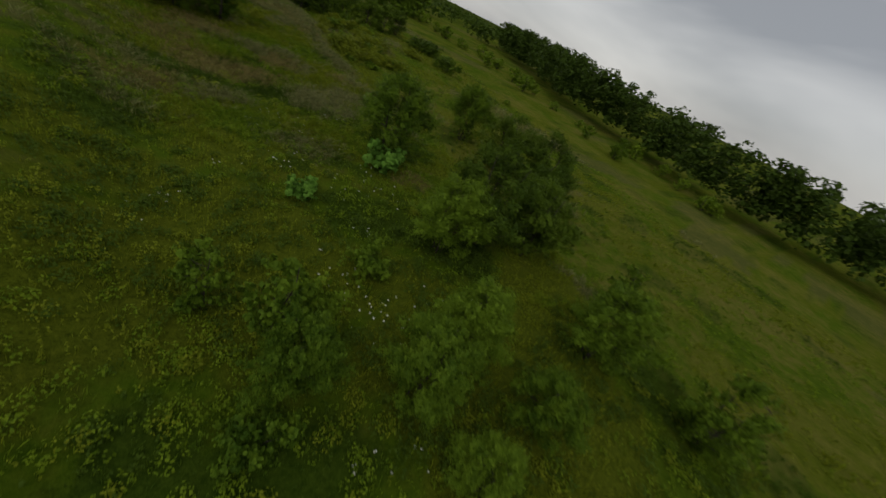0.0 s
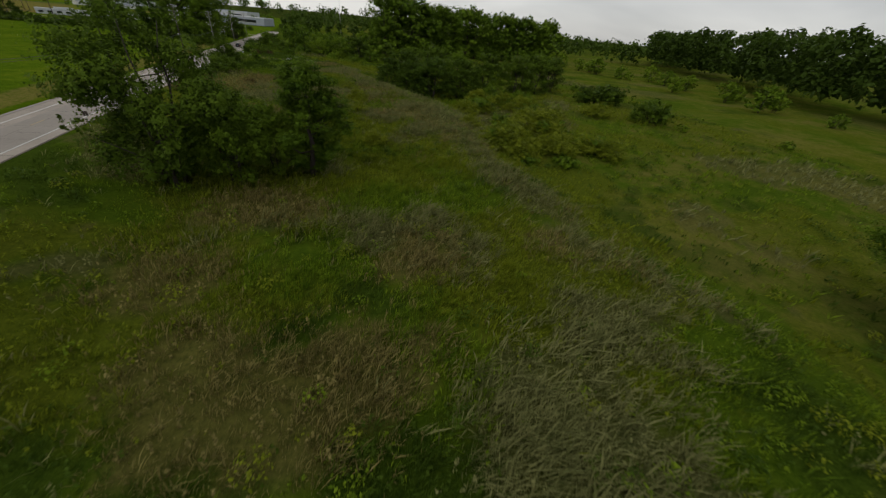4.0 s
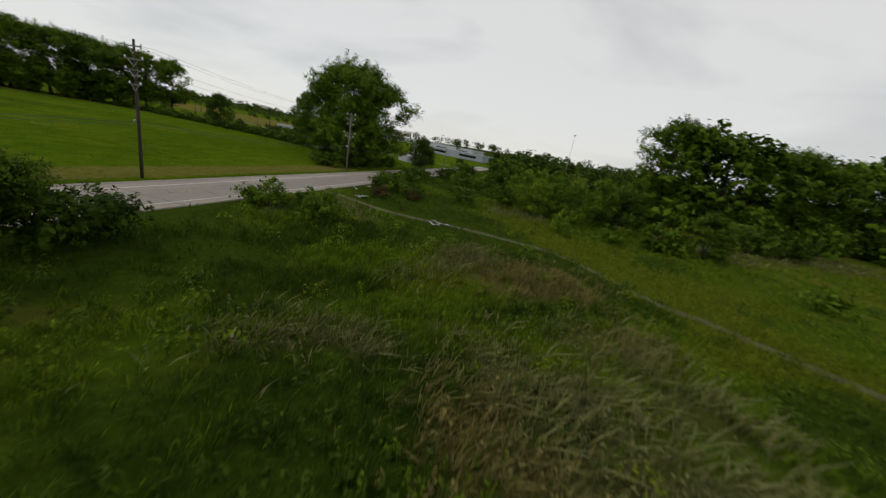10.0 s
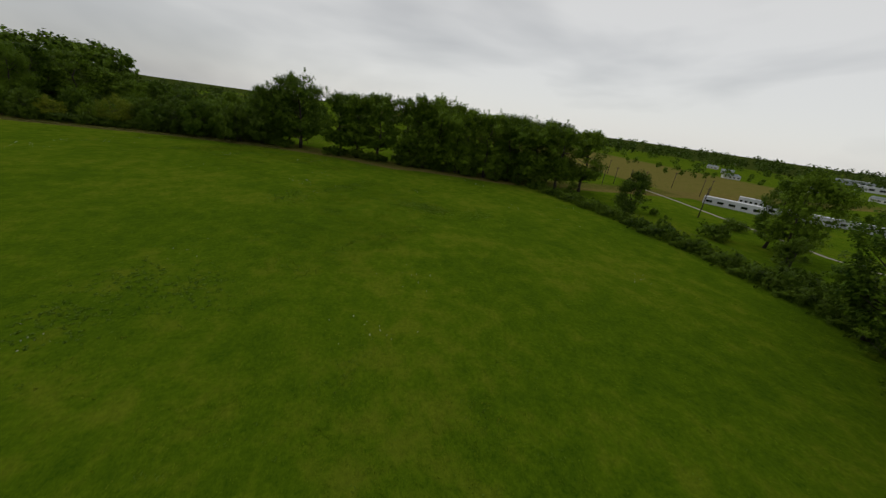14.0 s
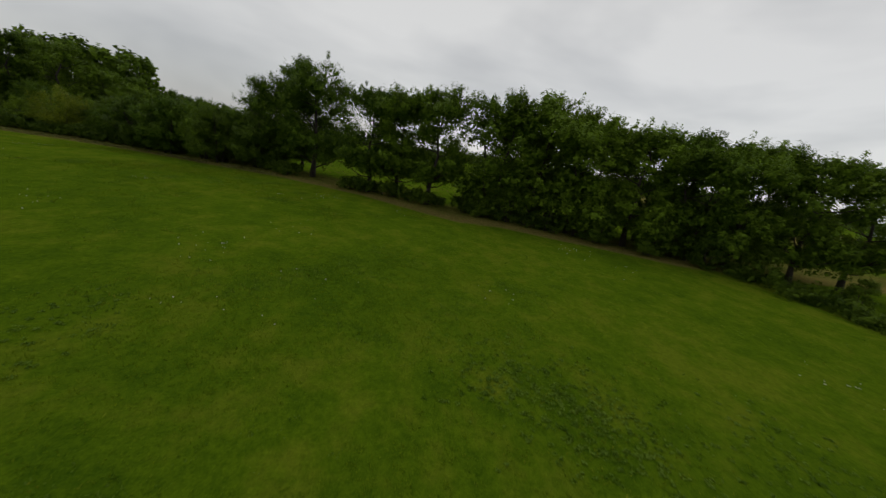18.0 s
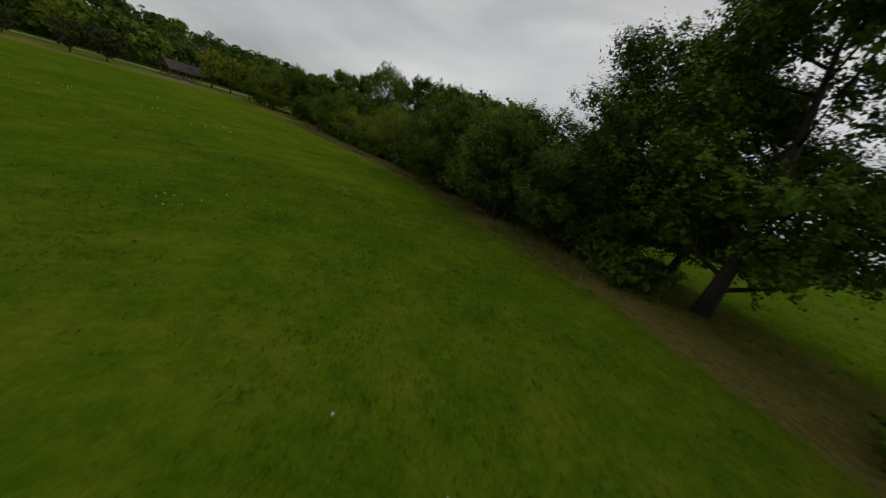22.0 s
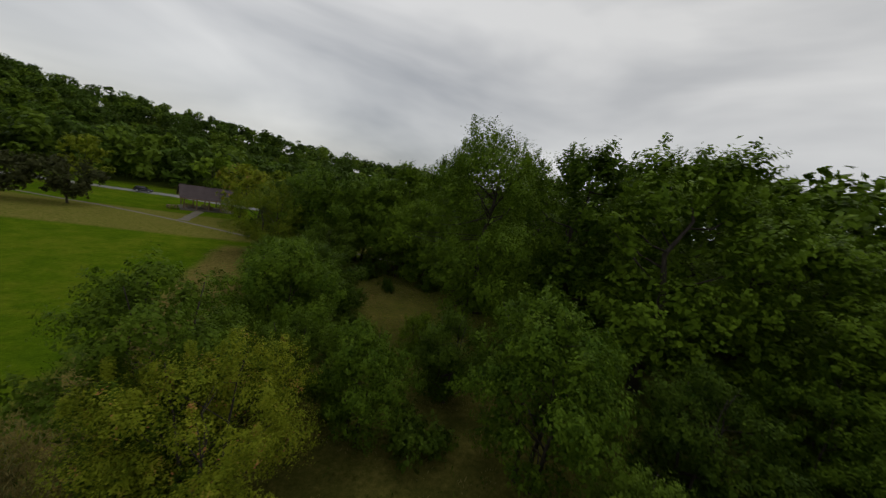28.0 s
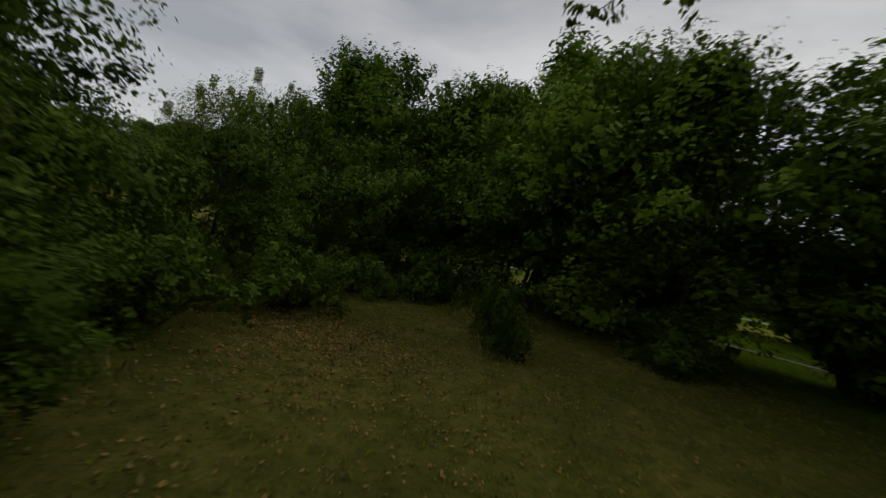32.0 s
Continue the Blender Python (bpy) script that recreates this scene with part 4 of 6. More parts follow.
plant("near_dark", 6.3, 118.5, 19.0, wide=0.9), plant("near_mid", 12.5, 120.0, 11.5, wide=1.05), plant("slim", 21.6, 121.6, 14.6, wide=1.3), plant("near_mid", 17.0, 122.5, 9.0, wide=1.0), plant("near_dark", 12.0, 126.0, 9.0)

# ---- planting: round the field ----
for kind, x, y, h in (("tall_a", -31, 300, 29), ("tall_a", -40, 309, 28), ("tall_a", -29, 313, 26), ("tall_c", -26, 293, 19), ("tall_b", -56, 322, 23), ("near_dark", -25, 288, 6), ("bush_dark", -28, 283, 4.6), ("bush", -33, 287, 4.2), ("near_mid", -37, 295, 8), ("bush_dark", -26, 299, 5),
                      ("near_dark", -45, 306, 8), ("mid_a", -50, 316, 9), ("mid_a", -50, 416, 11), ("bush_dark", -24.5, 306, 4), ("bush", -25, 316, 4.5), ("mid_a", -26, 352, 12)):
    plant(kind, x, y, h, wide=1.15)
for kind, x, y, h in (("bush_light", -5.8, 235.5, 3.6), ("bush", -5.0, 241.5, 1.8), ("bush", -3.0, 268.5, 4.2), ("bush_dark", 1.5, 265.5, 3.0), ("bush_dark", -4.5, 276, 4.5), ("near_light", 25, 276, 8), ("mid_light", 34, 283, 9), ("bush", 11, 270, 3.6), ("mid_a", 17, 303, 9),
                      ("mid_a", 31, 301, 10), ("mid_b", 45, 288, 10), ("bush", 18, 283, 4), ("bush_dark", 8, 284, 3.6), ("bush_dark", 5, 300, 4.5), ("mid_b", 58, 276, 9), ("mid_a", 12, 318, 9), ("bush", 40, 272, 4), ("bush_light", 30, 264, 3)):
    plant(kind, x, y, h, wide=1.2)
for k in range(22):  # shrubs north of the dirt track
    plant(rng.choice(("far_bush", "far_bush_light", "far_mid")), rng.uniform(2, 75), rng.uniform(272, 322), rng.uniform(3, 6.5))
for kind, x, y, h in (("near_tall", -202.5, 234.5, 29.5), ("near_tall", -207.5, 223.5, 24.5), ("gap_tall", -190.5, 250.5, 24.8), ("gap_tall", -189, 257.5, 25), ("gap_tall", -184.5, 265.5, 26.5),
                      ("tall_c", -180.5, 279, 28), ("tall_a", -177.5, 289, 28.5), ("tall_c", -172.5, 297, 27), ("tall_b", -167.5, 307, 25), ("tall_c", -163, 317, 25.5), ("tall_a", -161, 326, 25.5), ("tall_b", -153.5, 333, 24), ("gap_tall", -152.5, 344, 24.5)):
    plant(kind, x, y, h, wide=1.12)
for kind, x, y, h in (("tall_c", -190, 287, 25), ("tall_b", -186, 297, 26), ("tall_c", -181, 306, 26), ("tall_a", -176, 316, 26), ("tall_c", -173, 327, 26), ("tall_b", -168, 338, 26), ("tall_b", -212, 229, 22), ("tall_c", -216, 218, 21),
                      ("mid_b", -181, 273.5, 8), ("mid_b", -176.5, 283, 10), ("mid_b", -172.5, 291, 9), ("mid_b", -167, 300, 9), ("mid_b", -162.5, 309, 9), ("mid_b", -157.5, 318, 8), ("mid_b", -153, 325, 7), ("bush_dark", -190.5, 246.5, 4.5), ("bush_dark", -186, 261.5, 4)):
    plant(kind, x, y, h, wide=1.1)
for kind, x, y, h in (("close_dark", -203.0, 219.8, 14.0), ("close_dark", -202.2, 210.8, 13.8), ("close_mid", -204.6, 197.4, 14.6), ("near_dark", -207.2, 188.2, 13.8), ("close_mid", -211.5, 181.0, 10.5),
                      ("mid_yellow", -212.2, 167.2, 12.1), ("near_light", -211.8, 158.4, 8.0), ("mid_yellow", -212.0, 147.0, 8.8), ("near_mid", -204.4, 206.2, 15.0), ("near_dark", -210.6, 193.0, 10.5)):
    plant(kind, x, y, h)
for kind, x, y, h in (("mid_b", -213.5, 213.3, 12.5), ("mid_a", -216.7, 199.7, 12.5), ("mid_b", -222.0, 184.2, 13), ("mid_a", -213.0, 205.5, 11.5), ("mid_b", -219.9, 174.8, 12), ("mid_b", -209.5, 224.5, 12)):
    plant(kind, x, y, h)
for k in range(13):  # hedge along the north side
    x = -150 + k * 8.6
    plant("hedge", x, 323.5 + 6.0 * min(1, k / 4) - 2.4 * max(0, k - 9) + rng.uniform(-0.8, 0.8), rng.uniform(2.6, 3.9) + 0.1 * k, turn=rng.uniform(-0.12, 0.12), wide=1.1)
for k in range(8):
    plant("bush_dark" if k % 2 else "bush", -146 + k * 12 + rng.uniform(-4, 4), 329.0 + 0.5 * min(k, 5) + rng.uniform(-1, 1), rng.uniform(2.8, 4.4))
plant("tall_c", -86, 358, 23), plant("tall_b", -93, 362, 19), plant("mid_b", -80, 348, 8), plant("bush_dark", -72, 336, 5), plant("bush_dark", -64, 333, 6), plant("mid_b", -126, 345, 14)

# ---- planting: the wood and the clearing ----
for kind, x, y, h in (("tall_b", -249.0, 124.0, 26.5), ("tall_c", -260.0, 122.5, 25.5), ("tall_b", -250.0, 138.0, 26), ("tall_c", -260.0, 142.0, 22.5), ("tall_b", -268.5, 151.0, 20.5),
                      ("tall_c", -258.0, 155.5, 17.5), ("tall_c", -276.0, 161.0, 18.5), ("tall_b", -254.0, 110.0, 24), ("tall_c", -244.0, 86.0, 24), ("tall_b", -233.5, 90.0, 21.5)):
    plant(kind, x, y, h, wide=1.15)
plant("open_tall", -235.3, 124.2, 26.2, turn=math.pi, wide=0.88)
for kind, x, y, h in (("near_mid", -217.5, 92.0, 17.4), ("near_mid", -225.0, 89.5, 17.8), ("near_dark", -221.5, 86.5, 16.8), ("near_mid", -229.0, 91.5, 17.8), ("mid_yellow", -208.6, 93.2, 13.0), ("near_dark", -220.5, 97.0, 10), ("near_mid", -230.7, 99.6, 12.5), ("near_dark", -239.5, 99.0, 12),
                      ("near_dark", -247.0, 104.0, 12), ("close_bush", -225.0, 103.0, 3.4), ("close_dark", -217.0, 122.5, 8.6), ("close_dark", -214.6, 116.6, 8.2), ("close_dark", -217.8, 110.5, 5.5), ("close_mid", -211.5, 114.0, 7.5), ("near_dark", -217.5, 104.0, 9)):
    plant(kind, x, y, h, wide=1.05)
for kind, x, y, h in (("near_dark", -208.6, 142.6, 11.4), ("close_mid", -213.8, 132.2, 10.6), ("close_mid", -213.8, 127.0, 10), ("near_mid", -229.8, 147.5, 12.4), ("near_mid", -219.6, 142.4, 8.0), ("near_dark", -227.2, 138.6, 8.2), ("near_dark", -215.0, 139.0, 7.5),
                      ("near_light", -226.9, 131.2, 5.0), ("near_light", -241.5, 164.5, 14), ("near_mid", -228.0, 164.0, 10), ("near_dark", -239.0, 151.0, 10), ("near_dark", -237.5, 141.0, 8), ("near_mid", -220.5, 159.5, 9)):
    plant(kind, x, y, h, wide=0.95)
for kind, x, y, h in (("near_dark", -229.5, 155.5, 8), ("near_mid", -249.0, 158.0, 11), ("mid_a", -234.0, 172.5, 11), ("mid_b", -247.0, 172.0, 13), ("near_light", -222.0, 172.0, 9), ("bush_dark", -223.5, 144.0, 3.5),
                      ("bush_dark", -247.5, 120.5, 3), ("bush_dark", -239.5, 116.0, 3.5), ("bush_dark", -243.0, 134.5, 4), ("bush_dark", -252.5, 133.0, 4), ("mid_b", -266.0, 131.0, 11), ("near_dark", -218.5, 140.5, 4.5)):
    plant(kind, x, y, h, wide=0.95)
plant("close_bush", -227.7, 110.2, 2.9, wide=0.6)
for kind, x, y, h in (("close_bush", -219.2, 114.0, 2.6), ("close_dark", -219.0, 117.4, 4.4), ("close_dark", -220.6, 119.6, 3.4), ("close_bush", -221.0, 110.5, 2.6), ("close_bush", -220.0, 125.0, 3.2), ("close_bush", -219.5, 130.5, 3), ("close_bush", -221.8, 106.0, 2.4), ("near_mid", -236.4, 103.0, 15.5), ("tall_c", -246.5, 106.0, 17), ("close_bush", -235.5, 107.0, 3),
                      ("tall_c", -262, 176, 17), ("mid_a", -255, 190, 16), ("mid_a", -250, 205, 15), ("tall_c", -270, 195, 18), ("mid_a", -262, 215, 16), ("mid_a", -244, 196, 15), ("mid_a", -250, 178, 16), ("near_mid", -233.5, 101.0, 15)):
    plant(kind, x, y, h, wide=1.1)
for kind, x, y, h in (("close_mid", -213.5, 175.5, 7), ("close_dark", -218, 170.5, 8), ("close_dark", -214.5, 182, 9), ("close_bush", -212, 160.8, 4), ("close_mid", -220.5, 165, 8)):
    plant(kind, x, y, h)
# park lawn
for kind, x, y, h in (("lawn_yellow", -196.5, 53.8, 15), ("lawn_yellow", -202.2, 60.1, 14), ("lawn_yellow", -207.8, 66.4, 15), ("lawn_dark", -156.9, 68.0, 9.5), ("lawn_dark", -165.3, 63.9, 9.8), ("lawn_dark", -142.5, 59.6, 7.5),
                      ("far_light", -179.5, 3.6, 16), ("lawn_yellow", -152.2, 30.5, 15), ("mid_a", -212.9, 76.9, 16), ("mid_b", -209.7, 78.9, 14)):
    plant(kind, x, y, h)
# undergrowth and trees filling the wood
rng = random.Random(21)
for k in range(34):
    x, y = rng.uniform(-278, -235), rng.uniform(132, 197)
    if x > -243 and y < 147:
        continue
    plant(rng.choice(("mid_a", "mid_b", "mid_a", "tall_c")), x, y, rng.uniform(8, 14))
for k in range(12):
    plant(rng.choice(("far_mid", "mid_b")), rng.uniform(-272, -255), rng.uniform(76, 127), rng.uniform(9, 16))
for k in range(9):  # leafy undergrowth at the foot of the tall row
    plant(rng.choice(("mid_b", "mid_a", "bush_dark")), -179 + 2.2 * k + rng.uniform(-1.5, 1.5), 276 + 5.6 * k + rng.uniform(-1, 1), rng.uniform(4, 7))
for k in range(30):  # shrubs closing the foot of the wood
    y = 138 + 2.9 * k
    plant(rng.choice(("bush_dark", "close_bush", "bush_dark")), -209.0 - 0.02 * abs(y - 190) + rng.uniform(-0.8, 0.8), y + rng.uniform(-0.8, 0.8), rng.uniform(3.0, 5.5))
for x, y, h in ((-192, 252, 4), (-184.5, 267.5, 3.5), (-181.5, 274.5, 5)):
    plant("bush_dark", x, y, h)
for x, y, h in ((-189.6, 249.6, 5.0), (-188.2, 256.6, 5.4), (-184.0, 264.2, 5.0)):  # dark shrubs round the feet of the cottonwoods
    plant("bush_dark", x, y, h, wide=0.9)
plant("brown_bush", -4.2, 166.5, 2.6, wide=1.3), plant("brown_bush", -1.5, 258, 2.6), plant("brown_bush", 5.9, 185.3, 1.5), plant("brown_bush", 3.5, 262, 2.2)
for x, y, h in ((-4.5, 178, 3.4), (-5.5, 189, 3), (-5.2, 196, 3.6), (-1, 199, 4)):  # bushes along the road verge
    plant("bush_dark", x, y, h)
for x, y, h in ((-199, 229, 4.6), (-201, 226, 4.4), (-205, 229, 3.4), (-178, 277, 5)):
    plant("bush_dark", x, y, h)
for kind, x, y, h in (("mid_b", -143, 333, 5.5), ("mid_b", -117, 334, 6), ("mid_a", -104, 335, 5)):
    plant(kind, x, y, h)
rng = random.Random(33)
for k in range(17):  # shrubs closing the foot of the row behind the meadow
    x = 62 + k * 8.4 + rng.uniform(-3, 3)
    plant(rng.choice(("far_mid", "far_mid", "far_bush")), x, 325 + 0.22 * (x - 62) + rng.uniform(-4, 3), rng.uniform(7, 11), wide=1.25)
plant("bush_dark", -203.5, 224.5, 5)
for x, y, h in ((-288, 140, 31), (-296, 127, 34), (-288, 115, 34), (-302, 107, 36), (-292, 97, 34), (-306, 120, 35)):  # taller wood to the west
    plant("row", x, y, h, wide=1.2)

# ---- far woods ----
def far_woods(name, spots, label, mat, per=110, leaf=1.25, seed=3, lumps=9):
    """Distant tree crowns, too many to count, in one mesh."""
    rng_ = np.random.default_rng(seed)
    vs, fs, n = [], [], 0
    for x, y, h, r in spots:
        z = float(ground_z(x, y))
        cs = np.array([(x + rng_.normal() * r * 0.35, y + rng_.normal() * r * 0.35, z + h * rng_.uniform(0.2, 0.84)) for _ in range(lumps)])
        v, f = leaf_cloud(rng_, cs, rng_.uniform(0.36, 0.62, lumps) * r, per, leaf)
        vs.append(v), fs.append(f + n)
        n += len(v)
    me = quads_mesh(name, np.concatenate(vs), np.concatenate(fs), mat)
    return tagged(new(name, me), label, "woods", kind="stuff")


rng = random.Random(9)
spots = []
for k in range(1150):  # wooded ridge to the south-west
    x = rng.uniform(-560, 120)
    y = rng.uniform(-330, 14) if k % 3 else rng.uniform(-60, 14)
    if y > 6 - 0.02 * (x + 150) or abs(x + 14) < 14 or (x > -45 and y > -150):
        continue
    spots.append((x, y - 4, rng.uniform(15, 22), rng.uniform(6, 9)))
for k in range(260):
    spots.append((rng.uniform(-60, 280), rng.uniform(-430, -170), rng.uniform(15, 22), rng.uniform(7, 10)))
far_woods("hill_woods", spots[::2], "dense green woods covering the long hill", M_WOOD_DARK, 260, 1.25, 4, 6)
far_woods("hill_woods", spots[1::4], "light-green tree crowns among the woods on the hill", M_WOOD_LIGHT, 260, 1.25, 14, 6)
far_woods("hill_woods", spots[3::4], "mid-green tree crowns among the woods on the hill", M_WOOD_MID, 260, 1.25, 15, 6)
spots = [(rng.uniform(-620, -285), rng.uniform(40, 200), rng.uniform(12, 20), rng.uniform(6, 9)) for _ in range(60)]
spots += [(rng.uniform(-620, -400), rng.uniform(200, 480), rng.uniform(11, 16), rng.uniform(5, 8)) for _ in range(70)]
spots += [(2 + 6.5 * k + rng.uniform(-3, 3), 392 + rng.uniform(-10, 14), rng.uniform(12, 16), rng.uniform(3, 5)) for k in range(13)]
far_woods("far_woods", spots, "distant dark-green woods behind the clearing", M_WOOD_DARK, 110, 1.3, 5)
spots = []
for k in range(420):
    a = rng.uniform(-0.3, 1.25)
    d = rng.uniform(420, 1150)
    if a < 0.02 and d < 900:
        continue
    spots.append((-20 + d * math.sin(a), 130 + d * math.cos(a), rng.uniform(18, 25), rng.uniform(8, 14)))
for k in range(300):
    a = rng.uniform(-1.35, -0.3)
    d = rng.uniform(700, 1500)
    spots.append((-60 + d * math.sin(a), 200 + d * math.cos(a), rng.uniform(15, 23), rng.uniform(8, 14)))
far_woods("far_woods", spots, "hazy green woods along the horizon", M_WOOD_DARK, 60, 2.2, 6)
spots = []
line = ((290, -160), (262, -20), (226, 70), (252, 130), (236, 192), (300, 290), (345, 400), (470, 520))
for (x0, y0), (x1, y1) in zip(line, line[1:]):
    n = int(math.hypot(x1 - x0, y1 - y0) / 2.1)
    for k in range(n):
        u, back = rng.random(), rng.uniform(0, 46)
        spots.append((x0 + (x1 - x0) * u + back, y0 + (y1 - y0) * u - 0.3 * back, rng.uniform(30, 38) + back * 0.1, rng.uniform(6, 9)))
far_woods("east_woods", spots, "dense dark-green woods behind the meadow", M_WOOD_DARK, 240, 1.2, 7)

# ---- grass and weeds ----
def blades(rng_, x, y, height, width, per, spread, lean, wind=0.0):
    """Tufts of grass blades: kite-shaped blades, per of them at each spot."""
    n = len(x)
    bx = np.repeat(x, per) + rng_.normal(size=n * per) * spread
    by = np.repeat(y, per) + rng_.normal(size=n * per) * spread
    bz = ground_z(bx, by) - 0.03
    h = np.repeat(height, per) * rng_.uniform(0.55, 1.2, n * per)
    a = rng_.uniform(0, 2 * np.pi, n * per)
    w = width * rng_.uniform(0.6, 1.4, n * per) * np.repeat(height, per) ** 0.5
    la = a + np.pi / 2 + rng_.normal(size=n * per) * 0.6
    lo = h * lean * rng_.uniform(0.2, 1.3, n * per)
    base = np.stack([bx, by, bz], -1)
    side = np.stack([np.cos(a) * w, np.sin(a) * w, np.zeros(n * per)], -1)
    up = np.stack([np.cos(la) * lo + wind * 0.9 * lo, np.sin(la) * lo - wind * 0.35 * lo, h], -1)
    mid = base + up * (0.45, 0.45, 0.6)
    v = np.stack([base, mid + side * 0.55, base + up, mid - side * 0.55], 1)
    return v.reshape(-1, 3), n * per


def poly_mesh(name, v, count, mats, slots):
    """count blades of four corners each."""
    me = bpy.data.meshes.new(name)
    me.vertices.add(len(v)), me.loops.add(count * 4), me.polygons.add(count)
    me.vertices.foreach_set("co", np.asarray(v, np.float32).ravel())
    me.loops.foreach_set("vertex_index", np.arange(count * 4, dtype=np.int32))
    me.polygons.foreach_set("loop_start", np.arange(0, count * 4, 4, dtype=np.int32))
    me.polygons.foreach_set("loop_total", np.full(count, 4, np.int32))
    for m in mats:
        me.materials.append(m)
    me.polygons.foreach_set("material_index", np.asarray(slots, np.int32))
    me.update(calc_edges=True)
    return me


def meadow_grass():
    rng_ = np.random.default_rng(61)
    n, m = 28000, 36000
    x = np.concatenate([rng_.uniform(-6.5, 64, n), rng_.uniform(4, 58, m)])
    y = np.concatenate([rng_.uniform(-14, 325, n), rng_.uniform(55, 240, m)])
    far_n = 12000
    x = np.concatenate([x, rng_.uniform(60, 150, far_n)])
    y = np.concatenate([y, rng_.uniform(-30, 320, far_n)])
    keep = ~((np.abs(y - (250.6 - 0.12 * x)) < 1.3) & (x < 30)) & (patch_noise(x, y, 1.1, 21) + 0.5 * patch_noise(x, y, 2.6, 22) > -0.42)
    x, y = x[keep], y[keep]
    r = rng_.uniform(0, 1, len(x))
    stray = rng_.normal(size=(2, len(x))) * np.where(r < 0.45, 3.0, 0.7)
    slot = cover(x + stray[0], y + stray[1])
    p1, p4 = patch_noise(x, y, 7, 1), patch_noise(x, y, 1.3, 8)
    h = (0.58 + 0.2 * p1 + 0.3 * (slot == 2) + 0.12 * (slot == 3) - 0.12 * (slot == 4)) * rng_.uniform(0.7, 1.3, len(x))
    h = np.clip(h + 0.3 * p4, 0.22, 1.5) * np.where(x > 62, 1.25, 1.0)
    per = 5
    v, c = blades(rng_, x, y, h, np.where(np.repeat(x, per) > 62, 0.16, 0.078), per, 0.22, np.repeat(np.where(slot == 2, 0.95, 0.55), per), wind=0.6)
    me = poly_mesh("meadow_grass", v, c, [G_GREEN, G_YELLOW, G_STRAW, G_BROWN, G_DARK], np.repeat(slot, per))
    tagged(new("meadow_grass", me), "tall unmown grass and weeds, green with straw and brown patches", "grass", kind="stuff")


def tussocks():
    """Dense clumps of long blades that lean with the wind and stand apart, with dark gaps between them."""
    rng_ = np.random.default_rng(68)
    u = rng_.uniform(0, 1, 15000)
    y = 58 + 182 * u
    x = lerp(y, (58, 90, 110, 150, 200, 240), (24, 29, 32, 31, 24, 8)) + rng_.normal(size=len(y)) * 11
    keep = (x > -5) & (patch_noise(x, y, 1.7, 23) > -0.25)
    x, y = x[keep], y[keep]
    slot = cover(x + rng_.normal(size=len(x)) * 1.2, y + rng_.normal(size=len(x)) * 1.2)
    h = np.where(slot == 2, 1.15, np.where(slot == 3, 1.0, 0.85)) * rng_.uniform(0.6, 1.3, len(x))
    per = 15
    v, c = blades(rng_, x, y, h, 0.045, per, 0.2, np.repeat(np.where(slot == 2, 1.0, 0.7), per), wind=0.8)
    me = poly_mesh("grass_tussocks", v, c, [G_GREEN, G_YELLOW, G_STRAW, G_BROWN, G_DARK], np.repeat(slot, per))
    tagged(new("grass_tussocks", me), "tall wind-leaning grass tussocks, green, straw and brown", "grass", kind="stuff")


def leafy_stalks():
    """Tall broad-leaved weeds: upright stalks, each with leaves all the way up."""
    rng_ = np.random.default_rng(66)
    x, y = rng_.uniform(-4, 62, 34000), rng_.uniform(0, 315, 34000)
    keep = (patch_noise(x, y, 2.3, 15) + 0.5 * patch_noise(x, y, 5, 19) > -0.35) & ~((np.abs(y - (250.6 - 0.12 * x)) < 1.5) & (x < 30))
    gx, gy = rng_.normal(24.5, 4.0, 4200), rng_.normal(197, 7.0, 4200)  # a dense stand of goldenrod on the slope
    x, y = np.concatenate([x[keep][:18500], gx]), np.concatenate([y[keep][:18500], gy])
    slot = cover(x + rng_.normal(size=len(x)) * 1.4, y + rng_.normal(size=len(x)) * 1.4)
    for kind, (mat, tall) in enumerate(((G_GREEN, 0.75), (G_YELLOW, 0.85), (G_STRAW, 1.0), (G_BROWN, 0.85), (G_DARK, 0.75))):
        sx, sy = x[slot == kind], y[slot == kind]
        h = tall * rng_.uniform(0.6, 1.35, len(sx))
        lx, ly = rng_.normal(size=(2, len(sx))) * 0.16
        k = np.linspace(0.15, 1.0, 9)
        cs = np.stack([sx[:, None] + lx[:, None] * k, sy[:, None] + ly[:, None] * k, ground_z(sx, sy)[:, None] + h[:, None] * k], -1).reshape(-1, 3)
        v, f = leaf_cloud(rng_, cs, np.full(len(cs), 0.11), len(cs), 0.1, flat=0.5, droop=0.4)
        tagged(new("leafy_stalks", quads_mesh("leafy_stalks", v, f, mat)), "tall leafy weed stalks standing in patches in the meadow", "weeds", kind="stuff")


